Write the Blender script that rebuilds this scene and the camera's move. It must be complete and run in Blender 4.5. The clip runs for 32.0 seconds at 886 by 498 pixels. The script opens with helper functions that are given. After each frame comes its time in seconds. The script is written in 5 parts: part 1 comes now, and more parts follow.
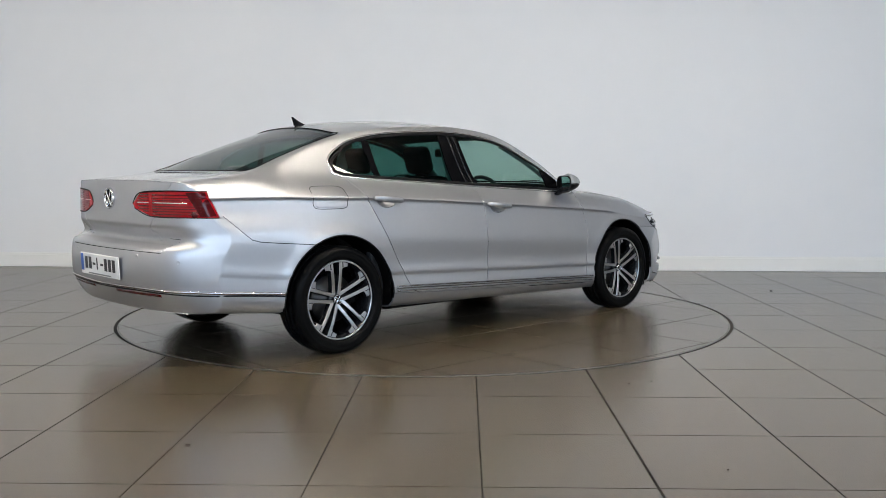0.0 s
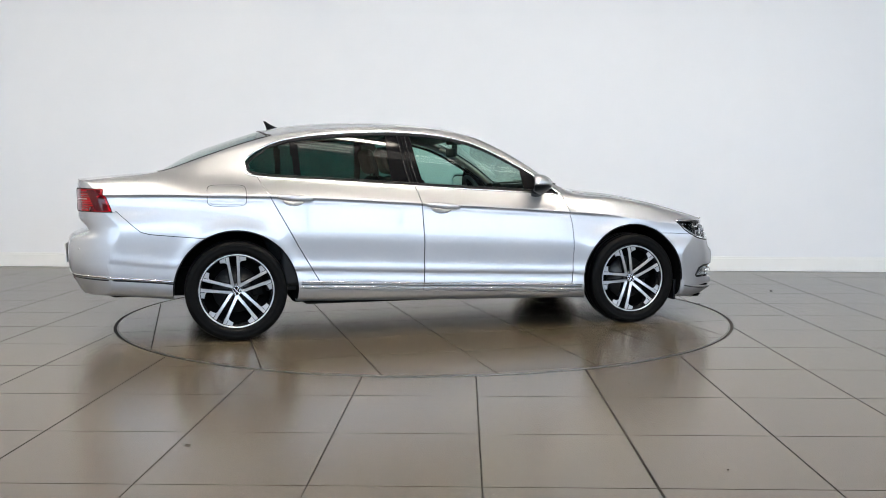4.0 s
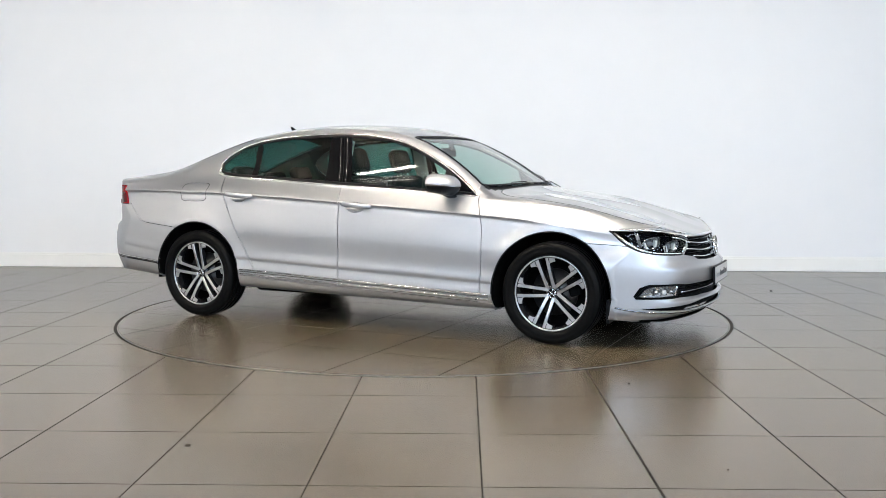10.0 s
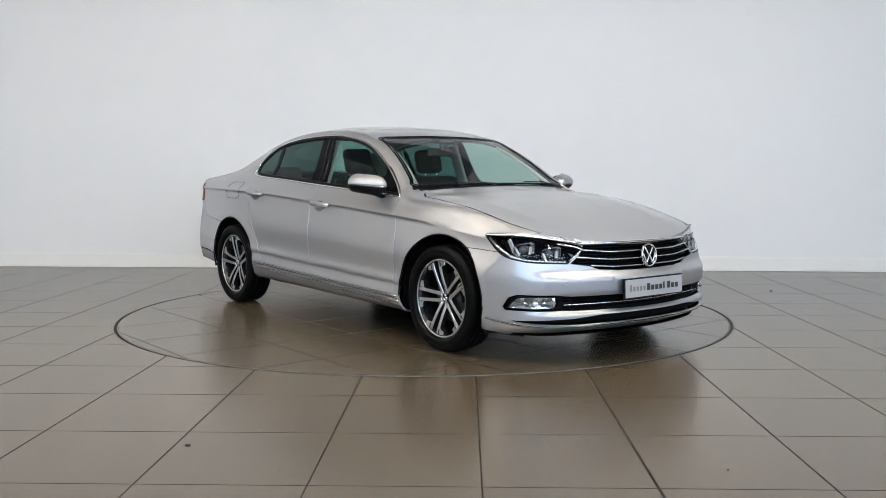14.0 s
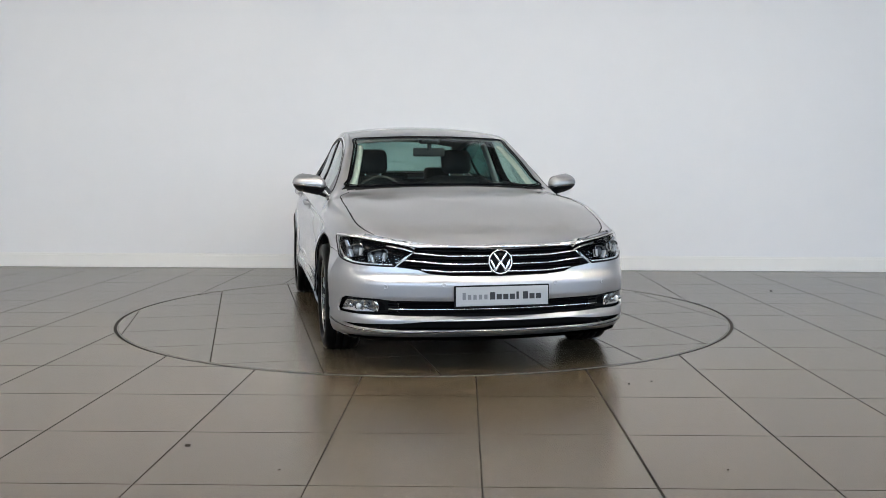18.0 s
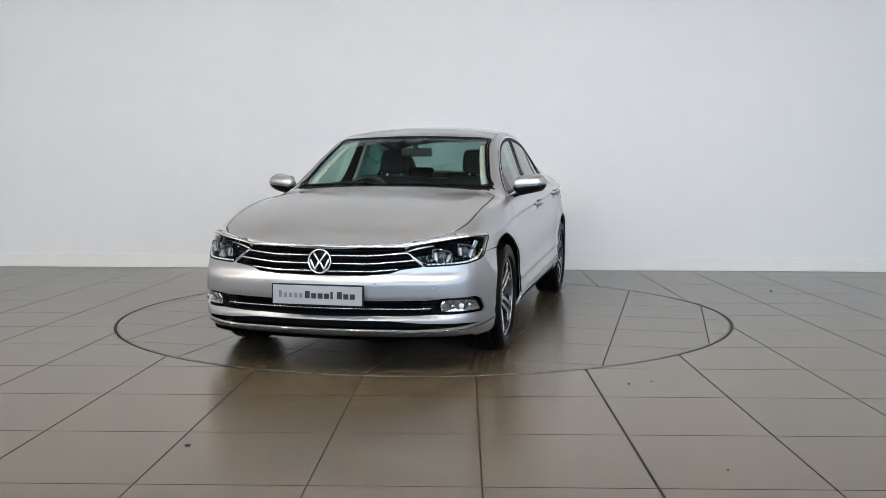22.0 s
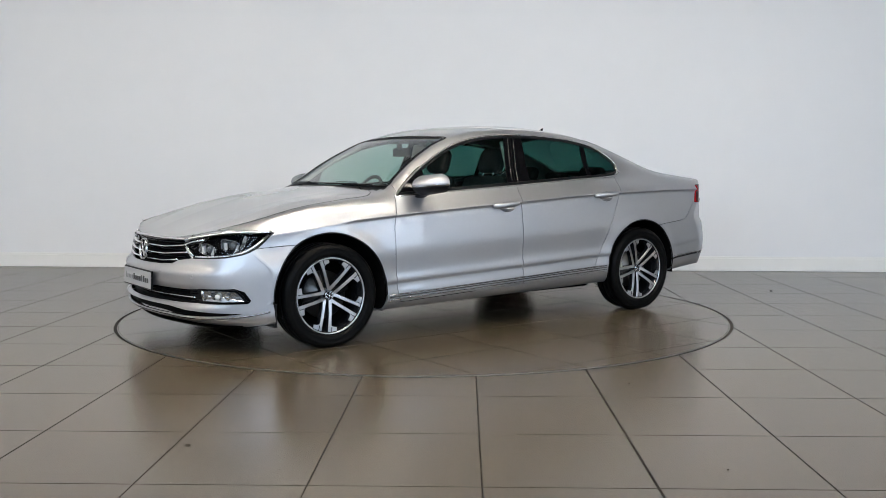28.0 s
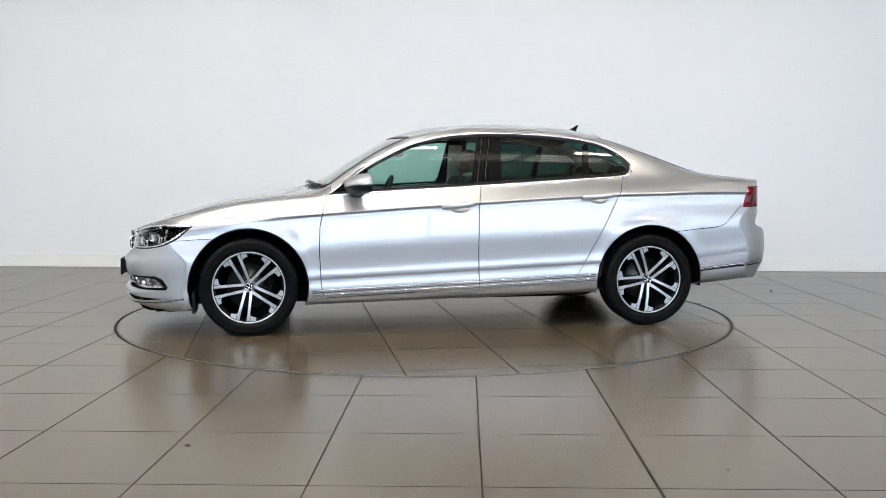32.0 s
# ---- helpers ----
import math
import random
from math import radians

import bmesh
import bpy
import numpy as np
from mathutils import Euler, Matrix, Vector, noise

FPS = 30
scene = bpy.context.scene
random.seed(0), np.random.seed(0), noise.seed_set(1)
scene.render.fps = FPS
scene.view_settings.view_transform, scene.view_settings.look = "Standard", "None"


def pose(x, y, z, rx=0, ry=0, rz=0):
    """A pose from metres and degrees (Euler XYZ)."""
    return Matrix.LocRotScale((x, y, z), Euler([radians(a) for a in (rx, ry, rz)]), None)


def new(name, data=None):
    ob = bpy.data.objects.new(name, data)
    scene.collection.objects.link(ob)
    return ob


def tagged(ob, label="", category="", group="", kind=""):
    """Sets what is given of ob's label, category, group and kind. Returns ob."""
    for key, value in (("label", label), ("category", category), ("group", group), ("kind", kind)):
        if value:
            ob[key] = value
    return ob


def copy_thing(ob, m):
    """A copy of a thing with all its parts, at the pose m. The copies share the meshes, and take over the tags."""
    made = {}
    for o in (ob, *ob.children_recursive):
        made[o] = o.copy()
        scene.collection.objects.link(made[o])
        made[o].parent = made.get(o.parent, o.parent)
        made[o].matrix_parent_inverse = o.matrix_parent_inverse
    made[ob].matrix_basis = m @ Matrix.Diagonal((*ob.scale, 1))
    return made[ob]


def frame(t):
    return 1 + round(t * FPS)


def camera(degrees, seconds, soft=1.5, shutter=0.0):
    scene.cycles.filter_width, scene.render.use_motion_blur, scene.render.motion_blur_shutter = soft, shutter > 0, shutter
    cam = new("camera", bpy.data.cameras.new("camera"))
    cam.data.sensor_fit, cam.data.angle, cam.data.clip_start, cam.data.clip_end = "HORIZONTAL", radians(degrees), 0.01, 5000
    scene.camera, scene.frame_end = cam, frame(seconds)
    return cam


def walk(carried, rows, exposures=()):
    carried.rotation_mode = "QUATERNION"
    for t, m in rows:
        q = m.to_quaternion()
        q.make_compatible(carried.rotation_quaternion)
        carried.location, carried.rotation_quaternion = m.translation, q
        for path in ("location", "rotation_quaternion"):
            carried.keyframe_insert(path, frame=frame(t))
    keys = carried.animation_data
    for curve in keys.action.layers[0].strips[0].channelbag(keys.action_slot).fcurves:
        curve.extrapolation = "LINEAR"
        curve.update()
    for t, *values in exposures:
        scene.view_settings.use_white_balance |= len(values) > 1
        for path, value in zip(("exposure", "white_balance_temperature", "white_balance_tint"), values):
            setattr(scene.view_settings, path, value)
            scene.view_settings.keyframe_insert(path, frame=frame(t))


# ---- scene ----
# Showroom with a silver saloon on a slowly turning tiled turntable.

# camera: fixed on a stand
cam = camera(51.35, 32.0, soft=0.9)
EYE = pose(0, 0, 1.0862, 90 - 4.748, 0, 0) @ pose(0, 0, 0, 0, 0, 0.03)
walk(cam, [(0.0, EYE), (32.0, EYE)], exposures=[
    (0.0, -0.21), (0.5, -0.21), (1.0, 0.03), (3.0, 0.14), (5.5, 0.12), (7.0, 0.10), (8.0, 0.28), (9.0, 0.32), (11.0, 0.32),
    (12.0, 0.21), (13.0, 0.09), (14.0, -0.02), (17.0, -0.14), (18.0, -0.12), (20.5, -0.12), (22.0, -0.13), (23.0, -0.14),
    (23.5, -0.05), (25.0, 0.09), (27.5, -0.14), (28.0, -0.14), (29.0, -0.13), (30.0, 0.16), (32.0, 0.16)])

# turntable: axis, heading of the car in degrees by time, the car's place on it
AXIS = (-0.136, 7.126)
CAR_ON_DISC = (-0.0815, -0.0147)
DISC_R = 2.27
HEADING = [(0, 42.83), (1, 36.05), (2, 29.24), (3, 22.32), (4, 15.38), (5, 8.42), (6, 1.46), (7, -5.35), (8, -11.97), (9, -18.53),
           (10, -25.08), (11, -31.60), (12, -38.20), (13, -44.75), (14, -51.37), (15, -58.0), (16, -64.6), (17, -71.20), (18, -77.76), (19, -84.30),
           (20, -90.80), (21, -97.30), (22, -103.88), (23, -110.43), (24, -116.98), (25, -123.45), (26, -130.1), (27, -137.05), (28, -143.98),
           (29, -150.79), (30, -157.40), (31, -163.83), (32, -170.2)]

# ---- light ----
world = bpy.data.worlds.new("world")
scene.world = world
world.use_nodes = True
wn = world.node_tree
sky = wn.nodes.new("ShaderNodeTexSky")
sky.sky_type, sky.sun_disc = "NISHITA", False
sky.sun_elevation, sky.sun_rotation = radians(40), radians(150)
wn.links.new(sky.outputs[0], wn.nodes["Background"].inputs[0])
wn.nodes["Background"].inputs[1].default_value = 0.1


def area_lamp(name, m, sx, sy, watts, color):
    lamp = bpy.data.lights.new(name, "AREA")
    lamp.shape, lamp.size, lamp.size_y, lamp.energy, lamp.color = "RECTANGLE", sx, sy, watts, color
    ob = new(name, lamp)
    ob.matrix_world = m
    return ob


ROOM_X0, ROOM_X1, ROOM_Y0, CEIL, LAMP_Z = -7.2, 9.0, -2.4, 5.0, 3.75
area_lamp("window_daylight", pose(0.9, ROOM_Y0 - 0.1, 3.1, 90, 0, 0), 15.0, 2.4, 655, (0.62, 0.788, 1.0))
area_lamp("side_window_daylight", pose(ROOM_X1 + 0.1, 0.4, 2.85, 90, 0, 90), 5.2, 2.7, 200, (0.62, 0.785, 1.0))
scene.view_settings.exposure = 0.0


# ---- materials ----
def mat(name, color, rough=0.5, metal=0.0, vary=0.0, scale=20.0, bump=0.0, bump_scale=200.0, coat=0.0, coat_rough=0.06, by_object=0.0, stretch=(1, 1, 1), spec=0.5):
    m = bpy.data.materials.new(name)
    m.use_nodes = True
    nt = m.node_tree
    b = nt.nodes["Principled BSDF"]
    b.inputs["Base Color"].default_value = (*color, 1)
    b.inputs["Roughness"].default_value, b.inputs["Metallic"].default_value = rough, metal
    b.inputs["Coat Weight"].default_value, b.inputs["Coat Roughness"].default_value = coat, coat_rough
    b.inputs["Specular IOR Level"].default_value = spec
    if vary or bump or by_object:
        tc = nt.nodes.new("ShaderNodeTexCoord")
        mp = nt.nodes.new("ShaderNodeMapping")
        mp.inputs["Scale"].default_value = stretch
        nt.links.new(tc.outputs["Object"], mp.inputs[0])
        value = None
        if vary:
            n1, n2 = nt.nodes.new("ShaderNodeTexNoise"), nt.nodes.new("ShaderNodeTexNoise")
            n1.inputs["Scale"].default_value, n2.inputs["Scale"].default_value = scale, scale * 0.13
            n1.inputs["Detail"].default_value = 6
            ad = nt.nodes.new("ShaderNodeMath")
            ad.operation = "ADD"
            for n in (n1, n2):
                nt.links.new(mp.outputs[0], n.inputs["Vector"])
            nt.links.new(n1.outputs["Fac"], ad.inputs[0])
            nt.links.new(n2.outputs["Fac"], ad.inputs[1])
            mr = nt.nodes.new("ShaderNodeMapRange")
            mr.inputs["From Min"].default_value, mr.inputs["From Max"].default_value = 0.6, 1.4
            mr.inputs["To Min"].default_value, mr.inputs["To Max"].default_value = 1 - vary, 1 + vary
            nt.links.new(ad.outputs[0], mr.inputs[0])
            value = mr.outputs[0]
            rr = nt.nodes.new("ShaderNodeMapRange")
            rr.inputs["From Min"].default_value, rr.inputs["From Max"].default_value = 0.6, 1.4
            rr.inputs["To Min"].default_value, rr.inputs["To Max"].default_value = rough * (1 - vary), rough * (1 + vary)
            nt.links.new(ad.outputs[0], rr.inputs[0])
            nt.links.new(rr.outputs[0], b.inputs["Roughness"])
        if by_object:
            oi = nt.nodes.new("ShaderNodeObjectInfo")
            mo = nt.nodes.new("ShaderNodeMapRange")
            mo.inputs["To Min"].default_value, mo.inputs["To Max"].default_value = 1 - by_object, 1 + by_object
            nt.links.new(oi.outputs["Random"], mo.inputs[0])
            if value is not None:
                mu = nt.nodes.new("ShaderNodeMath")
                mu.operation = "MULTIPLY"
                nt.links.new(value, mu.inputs[0])
                nt.links.new(mo.outputs[0], mu.inputs[1])
                value = mu.outputs[0]
            else:
                value = mo.outputs[0]
        if value is not None:
            vm = nt.nodes.new("ShaderNodeVectorMath")
            vm.operation = "SCALE"
            vm.inputs[0].default_value = color
            nt.links.new(value, vm.inputs["Scale"])
            nt.links.new(vm.outputs[0], b.inputs["Base Color"])
        if bump:
            nb = nt.nodes.new("ShaderNodeTexNoise")
            nb.inputs["Scale"].default_value = bump_scale
            nt.links.new(mp.outputs[0], nb.inputs["Vector"])
            bp = nt.nodes.new("ShaderNodeBump")
            bp.inputs["Strength"].default_value, bp.inputs["Distance"].default_value = bump, 0.002
            nt.links.new(nb.outputs["Fac"], bp.inputs["Height"])
            nt.links.new(bp.outputs[0], b.inputs["Normal"])
    return m


def glass_mat(name, tint, gloss=0.8, gloss_rough=0.0, ior=1.5):
    m = bpy.data.materials.new(name)
    m.use_nodes = True
    nt = m.node_tree
    out = nt.nodes["Material Output"]
    nt.nodes.remove(nt.nodes["Principled BSDF"])
    tr, gl, mx = nt.nodes.new("ShaderNodeBsdfTransparent"), nt.nodes.new("ShaderNodeBsdfGlossy"), nt.nodes.new("ShaderNodeMixShader")
    lw, pw, mr = nt.nodes.new("ShaderNodeLayerWeight"), nt.nodes.new("ShaderNodeMath"), nt.nodes.new("ShaderNodeMapRange")
    lw.inputs["Blend"].default_value = 0.5
    pw.operation = "POWER"
    pw.inputs[1].default_value = 5.0
    mr.inputs["To Min"].default_value = ((ior - 1) / (ior + 1)) ** 2 * gloss
    tr.inputs[0].default_value = (*tint, 1)
    gl.inputs["Roughness"].default_value = gloss_rough
    gl.inputs["Color"].default_value = (1, 1, 1, 1)
    nt.links.new(lw.outputs["Facing"], pw.inputs[0])
    nt.links.new(pw.outputs[0], mr.inputs[0])
    nt.links.new(mr.outputs[0], mx.inputs[0])
    nt.links.new(tr.outputs[0], mx.inputs[1])
    nt.links.new(gl.outputs[0], mx.inputs[2])
    nt.links.new(mx.outputs[0], out.inputs[0])
    return m


def glow_mat(name, color, strength):
    m = bpy.data.materials.new(name)
    m.use_nodes = True
    b = m.node_tree.nodes["Principled BSDF"]
    b.inputs["Base Color"].default_value = (*color, 1)
    b.inputs["Emission Color"].default_value = (*color, 1)
    b.inputs["Emission Strength"].default_value = strength
    return m


M_WALL = mat("wall_paint", (0.80, 0.81, 0.835), 0.6, vary=0.015, scale=3, bump=0.08, bump_scale=90)
M_SIDEWALL = mat("pale_wall_paint", (0.78, 0.78, 0.78), 0.6, vary=0.02, scale=3)
M_SKIRT = mat("skirting_paint", (0.82, 0.82, 0.81), 0.35, vary=0.02, scale=5)
M_CEIL = mat("ceiling_paint", (0.21, 0.205, 0.195), 0.8, vary=0.03, scale=2)
M_TILE = mat("porcelain_tile", (0.066, 0.051, 0.031), 0.25, vary=0.02, scale=4, by_object=0.06, stretch=(0.5, 1.8, 1), spec=1.0)
M_GROUT = mat("grout", (0.020, 0.017, 0.014), 0.9, vary=0.2, scale=30)
M_STEEL = mat("brushed_steel", (0.45, 0.44, 0.42), 0.35, 1.0, vary=0.1, scale=40)
M_FRAME = mat("window_frame_paint", (0.10, 0.10, 0.11), 0.4, vary=0.05, scale=10)
M_PANEL = glow_mat("lamp_diffuser", (1.0, 0.90, 0.765), 140.0)
M_TUBE = glow_mat("tube_diffuser", (1.0, 0.95, 0.88), 7.0)
# added glow on the lamp tops that brightens ceiling and wall
M_ADDEDFILL = glow_mat("added_fill_glow", (1.0, 0.90, 0.765), 108.0)
M_PAINT = mat("silver_paint", (0.395, 0.405, 0.425), 0.40, 0.84, vary=0.02, scale=300, coat=1.0, coat_rough=0.02)
M_BLACK = mat("black_plastic", (0.005, 0.005, 0.006), 0.45, vary=0.12, scale=60, bump=0.05, bump_scale=500, spec=0.12)
M_GLOSSBLACK = mat("gloss_black", (0.003, 0.003, 0.0035), 0.06, spec=0.045, coat=0.0, vary=0.05, scale=30)


# ---- mesh helpers ----
def link_mesh(name, bm, material, parent=None, label="", smooth=False):
    me = bpy.data.meshes.new(name)
    bm.to_mesh(me)
    bm.free()
    for p in me.polygons:
        p.use_smooth = smooth
    for m in (material if isinstance(material, (list, tuple)) else (material,)):
        me.materials.append(m)
    ob = new(name, me)
    ob.parent = parent
    if label:
        ob["label"] = label
    return ob


def part(name, bm, material, parent, label="", smooth=False):
    return link_mesh(name, bm, material, parent, label, smooth)


def add_box(bm, x0, x1, y0, y1, z0, z1, bevel=0.0, segs=2):
    b2 = bmesh.new()
    bmesh.ops.create_cube(b2, size=1.0, matrix=Matrix.Translation(((x0 + x1) / 2, (y0 + y1) / 2, (z0 + z1) / 2)) @ Matrix.Diagonal((x1 - x0, y1 - y0, z1 - z0, 1)))
    if bevel:
        bmesh.ops.bevel(b2, geom=b2.edges[:], offset=bevel, segments=segs, affect="EDGES", profile=0.5)
    merge(bm, b2)
    return bm


def merge(bm, other, m=None):
    me = bpy.data.meshes.new("tmp")
    other.to_mesh(me)
    other.free()
    if m is not None:
        me.transform(m)
    bm.from_mesh(me)
    bpy.data.meshes.remove(me)
    return bm


def box_bm(*a, **k):
    return add_box(bmesh.new(), *a, **k)


def slab(points, z0, z1, bevel=0.0):
    """A flat slab over a closed outline in x and y, with a small chamfer round its top."""
    bm = bmesh.new()
    n = len(points)
    cx, cy = sum(p[0] for p in points) / n, sum(p[1] for p in points) / n
    low = [bm.verts.new((p[0], p[1], z0)) for p in points]
    mid = [bm.verts.new((p[0], p[1], z1 - bevel)) for p in points]
    top = mid
    if bevel:
        top = []
        for i, p in enumerate(points):
            d = Vector((cx - p[0], cy - p[1]))
            d = d.normalized() * bevel * 1.3 if d.length > 0 else d
            top.append(bm.verts.new((p[0] + d.x, p[1] + d.y, z1)))
    for i in range(n):
        j = (i + 1) % n
        bm.faces.new((low[i], low[j], mid[j], mid[i])).material_index = 1
        if bevel:
            bm.faces.new((mid[i], mid[j], top[j], top[i])).material_index = 1
    bm.faces.new(top)
    bmesh.ops.recalc_face_normals(bm, faces=bm.faces[:])
    return bm


# ---- the room ----
WALL_P, WALL_Q = Vector((-5.146, 10.65)), Vector((4.854, 10.055))
wall_dir = (WALL_Q - WALL_P).normalized()
wall_angle = math.degrees(math.atan2(wall_dir.y, wall_dir.x))
wall_pose = pose(WALL_P.x, WALL_P.y, 0, 0, 0, wall_angle)


def structure(ob, label, category):
    return tagged(ob, label, category, kind="structure")


w = link_mesh("wall_north", box_bm(-2.6, 15.0, 0.0, 0.2, -0.1, CEIL + 0.2), M_WALL)
w.matrix_world = wall_pose
structure(w, "plain white painted showroom back wall", "wall")
w = link_mesh("wall_west", box_bm(ROOM_X0 - 0.2, ROOM_X0, ROOM_Y0 - 0.2, 11.5, -0.1, CEIL + 0.2), M_SIDEWALL)
structure(w, "plain white painted side wall of the showroom", "wall")
bm = bmesh.new()
add_box(bm, ROOM_X1, ROOM_X1 + 0.2, ROOM_Y0 - 0.2, -2.2, -0.1, CEIL + 0.2)
add_box(bm, ROOM_X1, ROOM_X1 + 0.2, 3.0, 11.5, -0.1, CEIL + 0.2)
add_box(bm, ROOM_X1, ROOM_X1 + 0.2, -2.2, 3.0, -0.1, 1.5)
add_box(bm, ROOM_X1, ROOM_X1 + 0.2, -2.2, 3.0, 4.2, CEIL + 0.2)
w = link_mesh("wall_east", bm, M_SIDEWALL)
structure(w, "white side wall of the showroom round a tall window", "wall")
w = link_mesh("ceiling", box_bm(ROOM_X0 - 0.2, ROOM_X1 + 0.2, ROOM_Y0 - 0.2, 11.6, CEIL, CEIL + 0.2), M_CEIL)
structure(w, "plain grey painted showroom ceiling", "ceiling")

# glazed front of the showroom, behind the camera
bm = bmesh.new()
add_box(bm, ROOM_X0, ROOM_X1, ROOM_Y0 - 0.2, ROOM_Y0, -0.1, 1.90)
add_box(bm, ROOM_X0, ROOM_X1, ROOM_Y0 - 0.2, ROOM_Y0, 4.3, CEIL)
add_box(bm, ROOM_X0, -6.6, ROOM_Y0 - 0.2, ROOM_Y0, 1.90, 4.3)
add_box(bm, 8.4, ROOM_X1, ROOM_Y0 - 0.2, ROOM_Y0, 1.90, 4.3)
w = link_mesh("wall_south", bm, M_WALL)
structure(w, "white wall round the wide glazed showroom front", "wall")
win = new("window_1")
structure(win, "wide showroom window with dark slim mullions", "window")
x = -6.6
while x < 8.4:
    part("mullion", box_bm(x - 0.035, x + 0.035, ROOM_Y0 - 0.09, ROOM_Y0 + 0.0, 1.902, 4.298, bevel=0.006), M_FRAME, win)
    x += 1.875
part("transom", box_bm(-6.6, 8.4, ROOM_Y0 - 0.085, ROOM_Y0 - 0.01, 3.0, 3.08, bevel=0.006), M_FRAME, win)

win = new("window_2")
structure(win, "tall side window with dark mullions and a transom", "window")
for k in range(6):
    y = -2.14 + 1.016 * k
    part("mullion", box_bm(ROOM_X1 - 0.0, ROOM_X1 + 0.09, y - 0.06, y + 0.06, 1.502, 4.198, bevel=0.006), M_FRAME, win)
part("transom", box_bm(ROOM_X1 + 0.01, ROOM_X1 + 0.085, -2.19, 2.99, 2.86, 3.0, bevel=0.006), M_FRAME, win)

# skirting board with its rounded top
bm = bmesh.new()
for x0, x1, out_ in ((-2.05, 3.455, 0.0), (3.461, 14.9, 0.006)):
    add_box(bm, x0, x1, -0.022 + out_, -0.002, 0.0, 0.145, bevel=0.006)
    add_box(bm, x0, x1, -0.014 + out_ / 2, -0.0025, 0.140, 0.162, bevel=0.004)
sk = link_mesh("baseboard", bm, M_SKIRT)
sk.matrix_world = wall_pose
structure(sk, "white painted skirting board along the back wall", "baseboard")

# strip lamps on the ceiling; their upward glow is added fill light
lamp0 = None
for ly, shift in ((3.4, 0.2), (5.2, -1.5)):
    for lx in (-4.5 + shift, -1.5 + shift, 1.5 + shift, 4.5 + shift):
        if lamp0 is None:
            lamp0 = new("ceiling_light")
            tagged(lamp0, "white hanging light with a glowing panel below and added fill glow above", "ceiling light", "ceiling lights")
            part("housing", box_bm(-0.64, 0.64, -0.16, 0.16, -0.05, 0.0, bevel=0.008), M_SKIRT, lamp0)
            part("diffuser", box_bm(-0.60, 0.60, -0.045, 0.045, -0.062, -0.0505, bevel=0.004), M_PANEL, lamp0, "glowing panel, upper one added as fill")
            part("added_fill_panel", box_bm(-0.60, 0.60, -0.13, 0.13, 0.0005, 0.012, bevel=0.004), M_ADDEDFILL, lamp0, "glowing panel, upper one added as fill")
            for rx_ in (-0.5, 0.5):
                part("hanger", box_bm(rx_ - 0.004, rx_ + 0.004, 0.145, 0.153, -0.002, CEIL - LAMP_Z), M_STEEL, lamp0, "thin steel hanger")
            lamp0.matrix_world = pose(lx, ly, LAMP_Z)
        else:
            copy_thing(lamp0, pose(lx, ly, LAMP_Z))

strip0 = None
for lx in (-4.8, -3.2, -1.6, 0.0, 1.6, 3.2, 4.8):
    if strip0 is None:
        strip0 = new("strip_light")
        tagged(strip0, "white ceiling light with three faint glowing tubes", "strip light", "strip lights")
        part("housing", box_bm(-0.70, 0.70, -0.20, 0.20, -0.05, 0.0, bevel=0.008), M_SKIRT, strip0)
        for ty in (-0.13, 0.0, 0.13):
            part("tube", box_bm(-0.62, 0.62, ty - 0.03, ty + 0.03, -0.075, -0.0505, bevel=0.012), M_TUBE, strip0, "glowing tube")
        strip0.matrix_world = pose(lx, 4.1, CEIL)
    else:
        copy_thing(strip0, pose(lx, 4.1, CEIL))

# ---- floor ----
TILE_X, TILE_Y, TILE_ROT, TILE_O = 0.6092, 0.6510, -1.359, (-0.458, 3.778)
GAP = 0.005
fl = link_mesh("floor", box_bm(ROOM_X0 - 0.1, ROOM_X1 + 0.1, ROOM_Y0 - 0.1, 11.4, -0.12, -0.006), M_GROUT)
structure(fl, "floor of large grey-brown matt porcelain tiles", "floor")
tile_frame = pose(TILE_O[0], TILE_O[1], 0, 0, 0, TILE_ROT)
wall_n = Vector((-wall_dir.y, wall_dir.x))


def dense(x0, x1, y0, y1, n=30):
    pts = []
    for a, b in (((x0, y0), (x1, y0)), ((x1, y0), (x1, y1)), ((x1, y1), (x0, y1)), ((x0, y1), (x0, y0))):
        pts += [(a[0] + (b[0] - a[0]) * i / n, a[1] + (b[1] - a[1]) * i / n) for i in range(n)]
    return pts


def clip_round(pts, cx, cy, r, keep_outside):
    """The run of the outline that lies outside (or inside) a circle, closed along the circle."""
    ok = [(math.hypot(p[0] - cx, p[1] - cy) > r) == keep_outside for p in pts]
    if all(ok):
        return [pts[i] for i in range(0, len(pts), len(pts) // 4)]
    if not any(ok):
        return None
    n = len(pts)
    start = next(i for i in range(n) if ok[i] and not ok[i - 1])
    run = []
    i = start
    while ok[i % n] and i < start + n:
        run.append(pts[i % n])
        i += 1
    keep = [q for k, q in enumerate(run) if k in (0, len(run) - 1) or (start + k) % (n // 4) == 0]
    a0, a1 = (math.atan2(q[1] - cy, q[0] - cx) for q in (run[-1], run[0]))
    d = (a1 - a0 + math.pi) % (2 * math.pi) - math.pi
    m = max(2, int(abs(d) / 0.03))
    arc = [(cx + r * math.cos(a0 + d * k / m), cy + r * math.sin(a0 + d * k / m)) for k in range(m + 1)]
    return keep + arc


